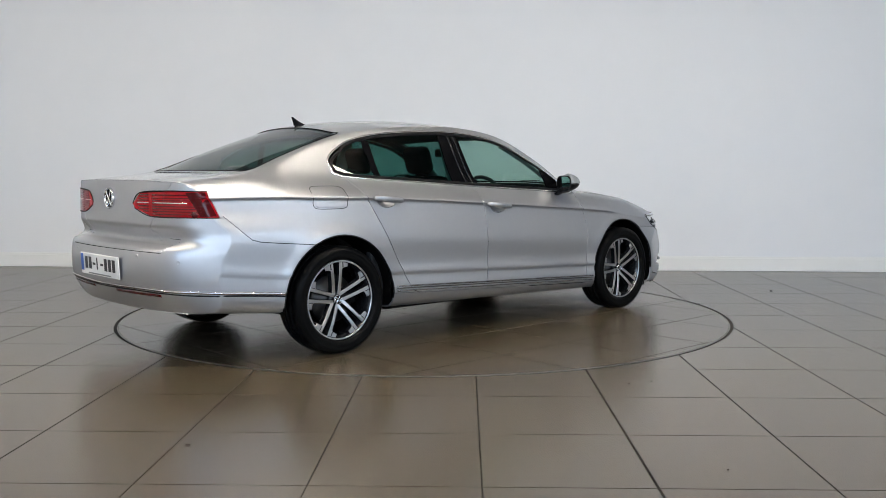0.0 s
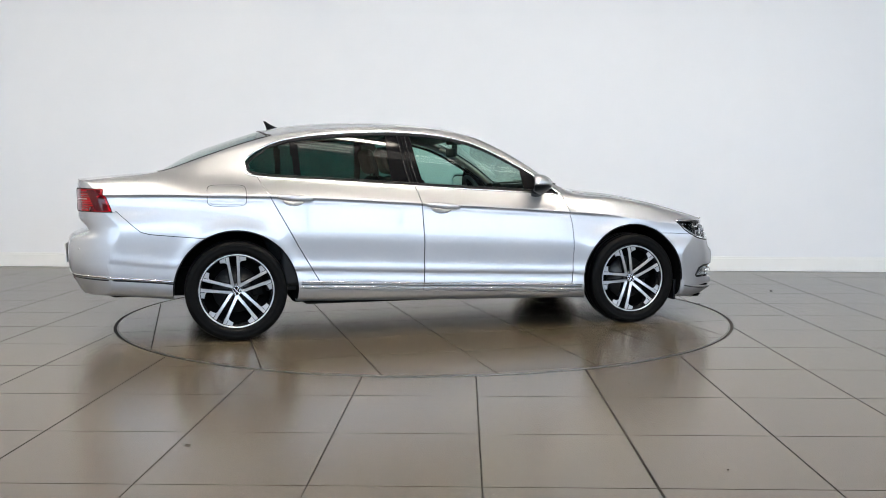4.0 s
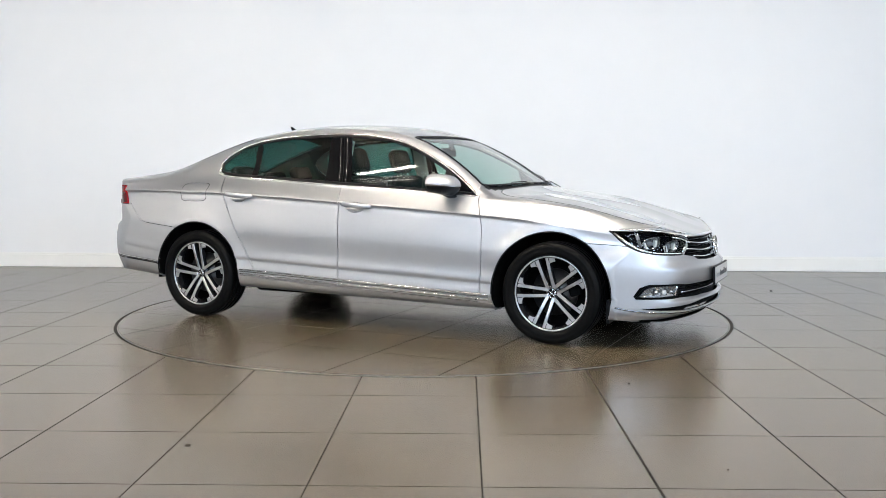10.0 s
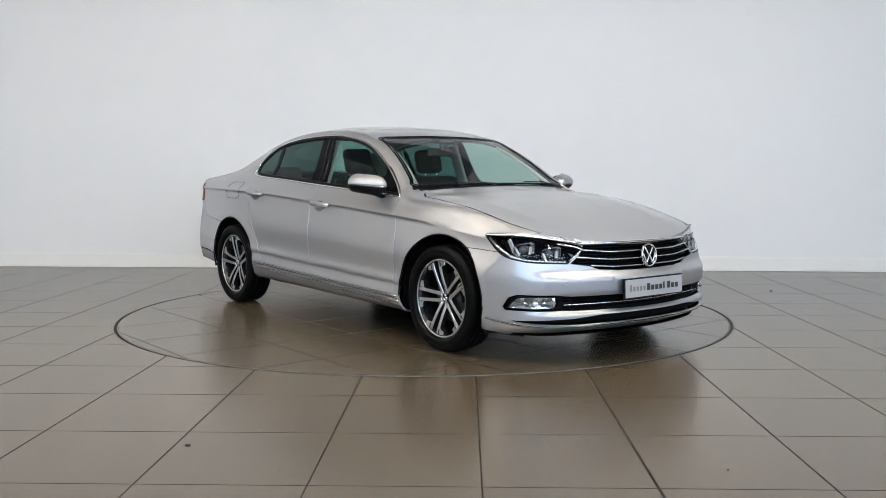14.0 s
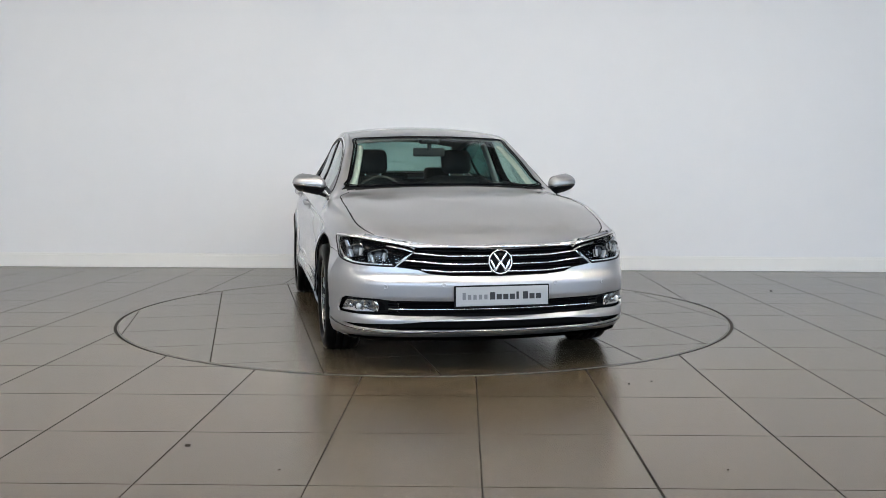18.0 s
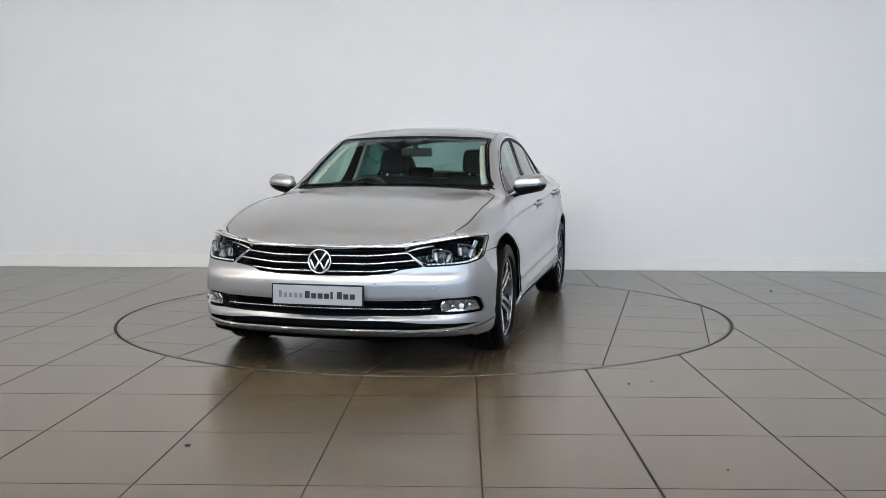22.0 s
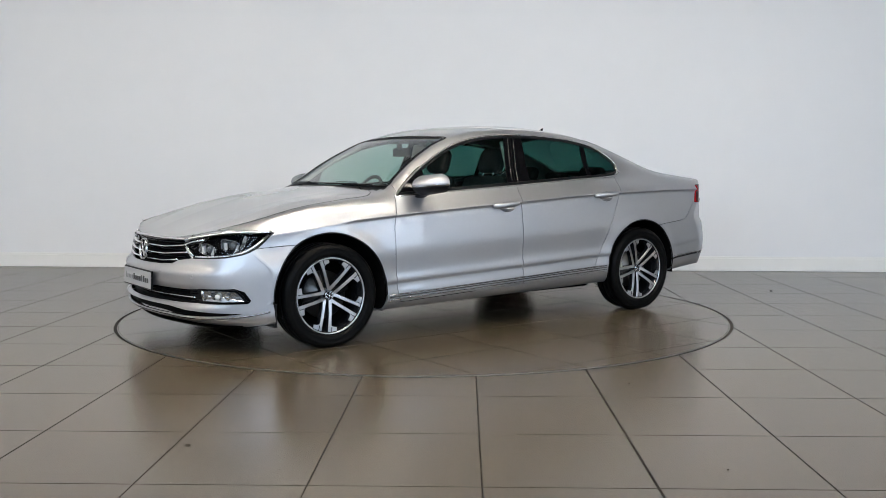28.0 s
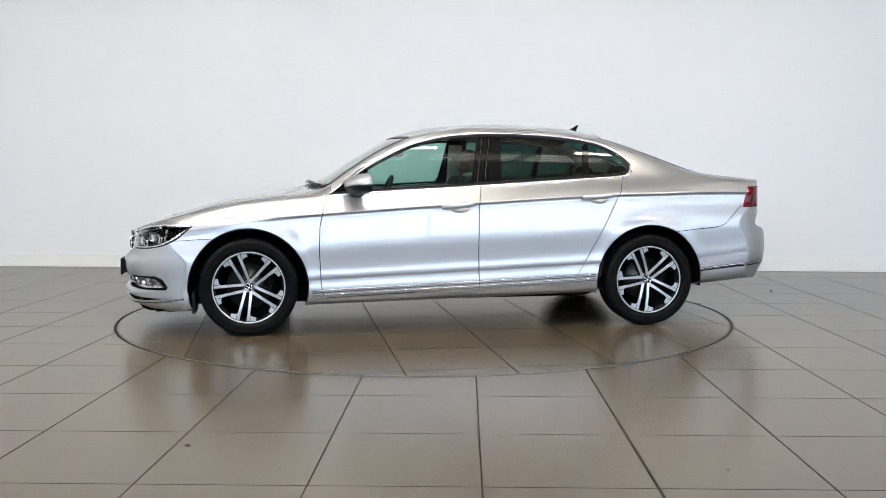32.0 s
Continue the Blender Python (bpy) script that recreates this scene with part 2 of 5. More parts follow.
tile_mesh = None
rest = bmesh.new()
inv = tile_frame.inverted()
axis_local = inv @ Vector((*AXIS, 0))
for j in range(-15, 14):
    for i in range(-12, 17):
        x0, y0 = i * TILE_X, j * TILE_Y
        gx0, gx1 = GAP / 2, GAP / 2
        if i == 2:
            gx0 = 0.005
        if i == 1:
            gx1 = 0.004
        r = (x0 + gx0, x0 + TILE_X - gx1, y0 + GAP / 2, y0 + TILE_Y - GAP / 2)
        mid = tile_frame @ Vector((x0 + TILE_X / 2, y0 + TILE_Y / 2, 0))
        if mid.x < ROOM_X0 - 0.4 or mid.x > ROOM_X1 + 0.4 or mid.y < ROOM_Y0 - 0.4:
            continue
        # back row is cut by the wall
        if (Vector((mid.x, mid.y)) - WALL_P).dot(wall_n) > 0.45:
            continue
        near = -1.6 < j <= 10 and abs(mid.x) < 0.62 * mid.y + 0.3 and j >= -2
        d = math.hypot(r[0] - axis_local.x + TILE_X / 2, r[2] - axis_local.y + TILE_Y / 2)
        pts = clip_round(dense(*r), axis_local.x, axis_local.y, DISC_R + 0.022, True)
        if pts is None:
            continue
        if d < DISC_R + 0.6 and len(pts) != 4 or gx0 != gx1:
            ob = part("tile", slab(pts, -0.0055, 0.0, 0.001), [M_TILE, M_GROUT], fl)
            ob.matrix_local = tile_frame
        elif near:
            if tile_mesh is None:
                ob = part("tile", slab([(0, 0), (r[1] - r[0], 0), (r[1] - r[0], r[3] - r[2]), (0, r[3] - r[2])], -0.0055, 0.0, 0.001), [M_TILE, M_GROUT], fl)
                tile_mesh = ob.data
            else:
                ob = new("tile", tile_mesh)
                ob.parent = fl
            ob.matrix_local = tile_frame @ Matrix.Translation((r[0], r[2], 0))
        else:
            merge(rest, slab(pts, -0.0055, 0.0, 0.0))
rest.transform(tile_frame)
ob = part("tile_field", rest, [M_TILE, M_GROUT], fl)
ob["kind"] = "stuff"

# ---- turntable ----
table = new("turntable")
tagged(table, "round revolving car turntable tiled flush with the floor", "turntable")


def ring_bm(r0, r1, z0, z1, n=160):
    bm = bmesh.new()
    rows = [[bm.verts.new((r * math.cos(2 * math.pi * i / n), r * math.sin(2 * math.pi * i / n), z)) for i in range(n)] for r, z in ((r0, z0), (r0, z1), (r1, z1), (r1, z0))]
    for k in range(4):
        a, b = rows[k], rows[(k + 1) % 4]
        for i in range(n):
            bm.faces.new((a[i], a[(i + 1) % n], b[(i + 1) % n], b[i]))
    bmesh.ops.recalc_face_normals(bm, faces=bm.faces[:])
    return bm


circle = [(DISC_R * math.cos(i * math.pi / 80), DISC_R * math.sin(i * math.pi / 80)) for i in range(160)]
part("base_disc", slab(circle, -0.0055, -0.004), M_GROUT, table)
part("edge_trim", ring_bm(DISC_R - 0.006, DISC_R - 0.001, -0.004, 0.0005), M_STEEL, table, "thin steel edge trim")
DT = 0.6125
for j in range(-4, 5):
    for i in range(-5, 5):
        r = (-0.168 + i * DT + GAP / 2, -0.168 + (i + 1) * DT - GAP / 2, -0.965 + (j + 1) * DT + GAP / 2, -0.965 + (j + 2) * DT - GAP / 2)
        pts = clip_round(dense(*r), 0, 0, DISC_R - 0.008, False)
        if pts is None or len(pts) < 3:
            continue
        part("tile", slab(pts, -0.0038, 0.0, 0.001), [M_TILE, M_GROUT], table)

# crumbs and chips lying on the floor
for k, (cx_, cy_, r_) in enumerate(((-1.02, 3.60, 0.009), (1.045, 3.30, 0.004), (0.96, 4.68, 0.006), (1.09, 4.74, 0.006), (-1.68, 3.33, 0.006), (-2.05, 3.55, 0.006), (3.02, 8.42, 0.012), (2.13, 7.6, 0.009), (0.62, 4.2, 0.004), (-0.6, 3.3, 0.004))):
    b_ = bmesh.new()
    bmesh.ops.create_icosphere(b_, subdivisions=1, radius=1.0)
    for v in b_.verts:
        v.co *= 0.75 + 0.5 * random.random()
        v.co.z = max(v.co.z * 0.35, -0.2) + 0.2
        v.co *= r_
        v.co.x *= 1.5
    c_ = link_mesh("floor_crumb", b_, M_GROUT)
    c_.matrix_world = pose(cx_, cy_, 0.0, 0, 0, 40 * k)
    tagged(c_, "small dark chip of dirt on the tiled floor", "crumb", "crumbs on the floor")

# ---- the car's outer form ----
def curve(table, soft=0.06):
    """A smooth function through the pairs of a short table."""
    xs, ys = np.array(table[0::2], float), np.array(table[1::2], float)
    h = np.diff(xs)
    dl = np.diff(ys) / h
    m = np.zeros(len(xs))
    m[0], m[-1] = dl[0], dl[-1]
    for i in range(1, len(xs) - 1):
        if dl[i - 1] * dl[i] > 0:
            w1, w2 = 2 * h[i] + h[i - 1], h[i] + 2 * h[i - 1]
            m[i] = (w1 + w2) / (w1 / dl[i - 1] + w2 / dl[i])
    g = np.linspace(xs[0] - 0.4, xs[-1] + 0.4, 1200)
    k = np.clip(np.searchsorted(xs, g) - 1, 0, len(xs) - 2)
    t = (g - xs[k]) / h[k]
    v = ((1 + 2 * t) * (1 - t) ** 2 * ys[k] + t * (1 - t) ** 2 * h[k] * m[k] + t * t * (3 - 2 * t) * ys[k + 1] + t * t * (t - 1) * h[k] * m[k + 1])
    v = np.where(t < 0, ys[0] + m[0] * (g - xs[0]), np.where(t > 1, ys[-1] + m[-1] * (g - xs[-1]), v))
    if soft:
        step = g[1] - g[0]
        n = int(3 * soft / step)
        ker = np.exp(-0.5 * (np.arange(-n, n + 1) * step / soft) ** 2)
        vv = np.convolve(np.pad(v, n, mode="edge"), ker / ker.sum(), "valid")
        v = vv
    return lambda q: np.interp(q, g, v)


S0, S1 = -2.47, 2.29
z_bot = curve((-2.5, .315, -2.15, .293, -1.78, .270, -0.97, .235, 0, .213, 1.0, .192, 1.78, .175, 2.3, .175))
z_strip = curve((-2.5, .45, -2.1, .414, -1.78, .397, -.99, .376, -.17, .342, 1.0, .297, 1.8, .262, 2.3, .235))
z_torn = curve((-2.5, .945, -2.06, .946, -1.26, .934, -.16, .879, .93, .809, 1.5, .765, 2.3, .70))
z_belt = curve((-2.5, 1.02, -2.2, 1.045, -1.9, 1.06, -1.26, 1.06, -.17, .992, .66, .948, .87, .93, 1.2, .908, 1.7, .862, 2.0, .808, 2.3, .738))
z_rail = curve((-2.5, 1.03, -2.2, 1.058, -1.9, 1.09, -1.6, 1.172, -1.4, 1.244, -1.2, 1.305, -.9, 1.365, -.6, 1.392, -.28, 1.40, .03, 1.38, .26, 1.335, .46, 1.25, .66, 1.135, .87, .985, 1.0, .937, 1.2, .920, 1.7, .874, 2.0, .818, 2.3, .745), 0.05)
z_mid_line = curve((-2.5, 1.04, -2.3, 1.062, -2.05, 1.082, -1.93, 1.092, -1.86, 1.122, -1.74, 1.188, -1.345, 1.336, -1.18, 1.386, -.87, 1.433, -.47, 1.453, 0.1, 1.42, .33, 1.357, .59, 1.222, .95, 1.012, 1.05, .985, 1.55, .90, 1.9, .81, 2.15, .725, 2.3, .675), 0.025)
y_side = curve((-2.5, .832, -1.8, .884, -.9, .897, 0, .893, .9, .897, 1.5, .90, 2.3, .885))
y_torn = curve((-2.5, .778, -1.8, .846, -1.2, .872, 0, .874, 1.0, .876, 1.5, .868, 2.3, .84))
y_belt = curve((-2.5, .70, -1.9, .712, -1.28, .722, -.2, .772, .6, .79, .9, .797, 1.3, .812, 1.8, .80, 2.3, .755))
y_rail = curve((-2.5, .655, -2.0, .652, -1.7, .605, -1.2, .57, -.28, .583, .3, .60, .66, .667, .9, .735, 1.05, .755, 1.3, .762, 1.8, .745, 2.3, .69))
front_x = curve((.1, 2.10, .18, 2.195, .224, 2.281, .25, 2.287, .275, 2.290, .29, 2.293, .314, 2.263, .335, 2.264, .388, 2.283, .42, 2.293, .484, 2.296, .497, 2.292, .534, 2.256, .56, 2.250, .64, 2.235, .70, 2.20, .80, 2.16), 0.006)
front_plain = curve((.1, 2.10, .18, 2.195, .224, 2.278, .29, 2.288, .335, 2.286, .42, 2.290, .50, 2.284, .56, 2.264, .64, 2.238, .70, 2.20, .80, 2.16), 0.02)
rear_x = curve((.25, 2.36, .36, 2.43, .46, 2.475, .56, 2.483, .66, 2.472, .682, 2.452, .70, 2.422, .72, 2.412, .80, 2.412, .95, 2.412, 1.04, 2.408, 1.12, 2.40), 0.007)

rear_plain = curve((.25, 2.36, .36, 2.43, .46, 2.47, .56, 2.474, .68, 2.455, .80, 2.43, .95, 2.412, 1.04, 2.408, 1.12, 2.40), 0.03)
boot_recess = curve((.60, 0, .68, 0, .695, .048, .706, .060, .72, .055, .795, 0, .85, 0, 1.1, 0), 0.004)


def front_drop(y):
    return 0.10 * (y / .6) ** 2 + 0.32 * (y / .9) ** 12


def rear_drop(y, z):
    return 0.06 * (y / .6) ** 2 + (0.45 + 0.12 * min(max((z - .5) / .25, 0), 1)) * (y / .9) ** 12


def warp(s, y, z):
    """From the straight to the true length: nose and tail are rounded in plan."""
    if s > 1.2:
        w_ = min(max((.84 - y) / .24, 0), 1)
        w_ = w_ * w_ * (3 - 2 * w_)
        return 1.2 + (s - 1.2) / (S1 - 1.2) * (w_ * float(front_x(z)) + (1 - w_) * float(front_plain(z)) - front_drop(y) - 1.2)
    if s < -1.6:
        w_ = min(max((.83 - y) / .24, 0), 1)
        w_ = w_ * w_ * (3 - 2 * w_)
        return -1.6 - (-1.6 - s) / (-1.6 - S0) * (w_ * float(rear_x(z)) + (1 - w_) * float(rear_plain(z)) - float(boot_recess(z)) * min(max((.80 - y) / .2, 0), 1) - rear_drop(y, z) - 1.6)
    return s


SUB = (2, 3, 5, 3, 3, 3, 11, 13, 3, 3, 2, 5, 8)


def section(s):
    zb, zs, zt, zl, zr = (float(c(s)) for c in (z_bot, z_strip, z_torn, z_belt, z_rail))
    ys, yt, yb, yr = (float(c(s)) for c in (y_side, y_torn, y_belt, y_rail))
    low = zs + 0.066
    amp = min(max((1.45 - s) / .45, 0.0), 1.0)
    back = min(max((-1.45 - s) / .4, 0.0), 1.0)
    dip = -.002 * back + .003 + .0015 * min(max((1.15 - s) / .35, 0.0), 1.0)
    out_ = min(max((1.35 - s) / .35, 0.0), 1.0) * (1 - .6 * min(max((-1.5 - s) / .4, 0.0), 1.0))
    flat_ = min(max((s - .95) / .35, 0.0), 1.0)
    nodes = [(ys - .13, zb + .002), (ys - .022 - .018 * out_, zb + .012), (ys - .004 + .010 * out_, zs), (ys - dip + .003 * out_, low - .006), (ys - dip - .0003 + .003 * out_, low + .004), (ys + .001 + .002 * out_, low + .022), (ys + .001 - .0035 * out_, low + .066), (ys + .001 + .001 * out_, low + .5 * (zt - low)),
             (yt - .002 - .004 * amp, zt - .045), (yt - .001 - .010 * amp, zt - .010), (yt, zt), (yt - .009 + .005 * flat_, zt + .011), (yb, zl), (yr, zr)]
    out = []
    for k in range(13):
        p0, p1, p2, p3 = (Vector(nodes[min(max(i, 0), 13)]) for i in (k - 1, k, k + 1, k + 2))
        if k == 12:
            p3 = p2 + (p2 - p1) * 0.6 + Vector((-.06, -.01))
        d1, d2, d3 = max((p1 - p0).length, 1e-4), (p2 - p1).length, max((p3 - p2).length, 1e-4)
        t1 = ((p1 - p0) / d1 * d2 + (p2 - p1) / d2 * d1) / (d1 + d2) * d2 if k else (p2 - p1)
        t2 = ((p2 - p1) / d2 * d3 + (p3 - p2) / d3 * d2) / (d2 + d3) * d2
        for i in range(SUB[k]):
            t = i / SUB[k]
            q = p1 * (2 * t ** 3 - 3 * t * t + 1) + t1 * (t ** 3 - 2 * t * t + t) + p2 * (3 * t * t - 2 * t ** 3) + t2 * (t ** 3 - t * t)
            out.append((q.x, q.y))
    zc = float(z_mid_line(s))
    for i in range(41):
        w_ = i / 40
        q = 1 - w_
        y = yr * q
        yc = .69 - .17 * (s - 1.0)
        tent = max(1 - (yc - y) / .26, 0) if y < yc else max(1 - (y - yc) / max(yr - yc, .05), 0)
        ridge = .011 * min(max((s - 1.0) / .25, 0), 1) * min(max((2.25 - s) / .2, 0), 1) * tent
        out.append((y, zr + (zc - zr) * (1 - q ** 2.3) + ridge))
    return out


ARCH_R, ARCH_Z, AXLE = 0.392, 0.325, 1.3955


def flare(x, y, z):
    for c in (-AXLE, AXLE):
        r = math.hypot(x - c, z - ARCH_Z)
        if r < .7 and z > .15:
            f = min(max((y - .62) / .24, 0.0), 1.0)
            fore = min(max((x - AXLE - .10) / .25, 0), 1)
            y += (0.012 - .010 * fore) * f * f * (3 - 2 * f) * math.exp(-((r - ARCH_R) / (.05 + .09 * fore)) ** 2)
    return y


def body_grid():
    """Half of the outer skin as one grid: side and top from tail to nose, then the end faces."""
    bm = bmesh.new()
    stations = np.concatenate([np.linspace(S0, -1.6, 34), np.linspace(-1.6, 1.2, 88)[1:], np.linspace(1.2, S1, 42)[1:]])
    grid = []
    for s in stations:
        col = []
        for y, z in section(float(s)):
            xx = warp(float(s), y, z)
            col.append(bm.verts.new((xx, flare(xx, y, z) if y > .62 else y, z)))
        grid.append(col)
    for a, b in zip(grid, grid[1:]):
        for i in range(len(a) - 1):
            bm.faces.new((a[i], b[i], b[i + 1], a[i + 1]))
    nside = sum(SUB) + 1
    for s, col, sign in ((S0, grid[0], -1), (S1, grid[-1], 1)):
        sec = section(s)
        zb, zt = sec[0][1], sec[nside - 1][1]
        arc = sec[nside - 1:]
        arc_y, arc_z = [p[0] for p in reversed(arc)], [p[1] for p in reversed(arc)]
        K = 46
        prev = col[:nside]
        for k in range(1, K + 1):
            f = 1 - (k / K) ** 1.7
            row = []
            for i in range(nside):
                y = sec[i][0] * f
                top = float(np.interp(y, arc_y, arc_z))
                z = zb + (sec[i][1] - zb) / (zt - zb) * (top - zb)
                row.append(bm.verts.new((warp(s, y, z), y, z)))
            for i in range(nside - 1):
                q = (prev[i], row[i], row[i + 1], prev[i + 1])
                bm.faces.new(q if sign > 0 else q[::-1])
            prev = row
        # the top row of the end face follows the front edge of the bonnet or boot
    bmesh.ops.remove_doubles(bm, verts=bm.verts[:], dist=0.0008)
    bmesh.ops.recalc_face_normals(bm, faces=bm.faces[:])
    if sum(f.normal.y * f.calc_area() for f in bm.faces) < 0:
        bmesh.ops.reverse_faces(bm, faces=bm.faces[:])
    return bm

# ---- more materials for the car ----
M_CHROME = mat("chrome", (0.78, 0.78, 0.79), 0.08, 1.0, vary=0.03, scale=40)
M_SATIN = mat("satin_chrome", (0.62, 0.62, 0.62), 0.22, 1.0, vary=0.04, scale=40)
M_RUBBER = mat("tyre_rubber", (0.004, 0.004, 0.004), 0.34, vary=0.15, scale=35, bump=0.10, bump_scale=160, spec=0.045)
M_DARK = mat("underbody_black", (0.004, 0.004, 0.004), 0.8, vary=0.2, scale=20, spec=0.06)
M_RIMBLACK = mat("rim_black", (0.010, 0.010, 0.011), 0.22, vary=0.05, scale=30, coat=0.5)
M_RIMFACE = mat("machined_alloy", (0.50, 0.50, 0.51), 0.33, 1.0, vary=0.05, scale=80)
M_DISC = mat("brake_disc_iron", (0.11, 0.11, 0.11), 0.38, 1.0, vary=0.15, scale=60)
M_SEAT = mat("charcoal_cloth", (0.009, 0.009, 0.010), 0.85, vary=0.15, scale=120, bump=0.25, bump_scale=600)
M_DASH = mat("dash_plastic", (0.016, 0.016, 0.017), 0.6, vary=0.1, scale=200, bump=0.2, bump_scale=900)
M_LINING = mat("pale_headlining", (0.50, 0.49, 0.46), 0.9, vary=0.05, scale=150, bump=0.15, bump_scale=700)
M_RED = mat("red_lens", (0.27, 0.0010, 0.005), 0.15, vary=0.08, scale=60, coat=0.3, coat_rough=0.01, spec=0.1)
M_DEEPRED = mat("deep_red_lens", (0.07, 0.0006, 0.002), 0.2, vary=0.08, scale=60, coat=0.3, spec=0.3)
M_PROJ = mat("projector_glass", (0.10, 0.105, 0.11), 0.05, 0.3, vary=0.05, scale=90, coat=1.0)
M_LENS = mat("frosted_lens", (0.78, 0.80, 0.82), 0.12, vary=0.05, scale=90, coat=1.0)
M_SILVERBAR = mat("reflector_silver", (0.80, 0.78, 0.78), 0.18, 0.9, vary=0.1, scale=70)
M_PLATE = mat("plate_white", (0.36, 0.37, 0.38), 0.35, vary=0.03, scale=30, coat=0.4)
M_PLATEWHITE = mat("rear_plate_white", (0.68, 0.68, 0.67), 0.4, vary=0.03, scale=30)
# darker red that paints a reflection onto the tail lamp tip
M_TIPREFLECTION = mat("red_lens_dark_reflection", (0.05, 0.0005, 0.0015), 0.12, vary=0.08, scale=60, coat=0.4, coat_rough=0.01, spec=0.1)
M_INK = mat("plate_ink", (0.015, 0.016, 0.018), 0.45, vary=0.05, scale=60)
M_GREYINK = mat("plate_grey_ink", (0.16, 0.17, 0.18), 0.45, vary=0.05, scale=60)
M_BLUE = mat("plate_blue", (0.02, 0.10, 0.42), 0.4, vary=0.05, scale=60)
M_AMBERLESS = mat("clear_indicator", (0.70, 0.70, 0.70), 0.15, 0.3, vary=0.05, scale=80, coat=1.0)
M_FOG = mat("fog_lens_grey", (0.30, 0.305, 0.31), 0.12, 0.75, vary=0.2, scale=60, coat=1.0)
G_FRONT = glass_mat("green_tinted_glass", (0.45, 0.645, 0.595), 0.5)
G_REAR = glass_mat("dark_tinted_glass", (0.06, 0.165, 0.15), 0.35)
G_BACK = glass_mat("tinted_rear_window", (0.30, 0.46, 0.43))
G_SCREEN = glass_mat("windscreen_glass", (0.70, 0.80, 0.76))
G_CLEAR = glass_mat("clear_cover", (0.90, 0.91, 0.92), 0.25)
M_TRIM = mat("bright_trim", (0.42, 0.42, 0.425), 0.16, 1.0, vary=0.04, scale=40)
M_DARKCHROME = mat("smoky_chrome", (0.26, 0.265, 0.275), 0.10, 1.0, vary=0.1, scale=60)
M_MIRROR = mat("mirror_silver", (0.80, 0.82, 0.84), 0.01, 1.0, vary=0.01, scale=10)

car = new("car")
tagged(car, "silver four-door saloon car with tinted windows on the turntable", "car")

# ---- cutting the skin into its panels ----
half = body_grid()
half.normal_update()
n_lay = half.verts.layers.float_vector.new("surface_normal")
for v in half.verts:
    v[n_lay] = v.normal
from mathutils.bvhtree import BVHTree
skin = BVHTree.FromBMesh(half)
SIDE, FRONT, TOP, NOSE, TAIL = ((1, 0, 0), (0, 0, 1)), ((0, 1, 0), (0, 0, 1)), ((1, 0, 0), (0, 1, 0)), ((1, -1, 0), (0, 0, 1)), ((1, 1, 0), (0, 0, 1))


def cut(line, proj, where, closed=True):
    """Cut the skin along a line given in two coordinates of a projection."""
    u, v = Vector(proj[0]), Vector(proj[1])
    w_ = u.cross(v)
    pts = list(line) + ([line[0]] if closed else [])
    lo = [min(p[k] for p in pts) - .02 for k in (0, 1)]
    hi = [max(p[k] for p in pts) + .02 for k in (0, 1)]
    for a, b in zip(pts, pts[1:]):
        l2 = [min(a[k], b[k]) - 1e-4 for k in (0, 1)]
        h2 = [max(a[k], b[k]) + 1e-4 for k in (0, 1)]
        todo = []
        for f in half.faces:
            c = f.calc_center_median()
            cu, cv = u.dot(c), v.dot(c)
            if cu < l2[0] - .25 or cu > h2[0] + .25 or cv < l2[1] - .25 or cv > h2[1] + .25 or not where(c, f.normal):
                continue
            us, vs = [u.dot(q.co) for q in f.verts], [v.dot(q.co) for q in f.verts]
            if max(us) >= l2[0] and min(us) <= h2[0] and max(vs) >= l2[1] and min(vs) <= h2[1]:
                todo.append(f)
        if not todo:
            continue
        d = u * ((b[0] - a[0]) / u.length_squared) + v * (b[1] - a[1])
        no = d.cross(w_)
        if no.length < 1e-9:
            continue
        co = u * (a[0] / u.length_squared) + v * a[1]
        es, vs_ = {e for f in todo for e in f.edges}, {q for f in todo for q in f.verts}
        bmesh.ops.bisect_plane(half, geom=todo + list(es) + list(vs_), plane_co=co, plane_no=no.normalized(), dist=2e-4)


def inside(poly, a, b):
    r = False
    j = len(poly) - 1
    for i in range(len(poly)):
        (x1, y1), (x2, y2) = poly[i], poly[j]
        if (y1 > b) != (y2 > b) and a < (x2 - x1) * (b - y1) / (y2 - y1) + x1:
            r = not r
        j = i
    return r


def smooth_line(pts, closed=False, n=4):
    """More points along a line, rounded between the given ones."""
    out = []
    m = len(pts)
    for i in range(m if closed else m - 1):
        p = [Vector(pts[(i + k) % m] if closed else pts[min(max(i + k, 0), m - 1)]) for k in (-1, 0, 1, 2)]
        for k in range(n):
            t = k / n
            out.append(tuple(0.5 * (2 * p[1] + (p[2] - p[0]) * t + (2 * p[0] - 5 * p[1] + 4 * p[2] - p[3]) * t * t + (3 * p[1] - p[0] - 3 * p[2] + p[3]) * t ** 3)))
    if not closed:
        out.append(tuple(pts[-1]))
    return out


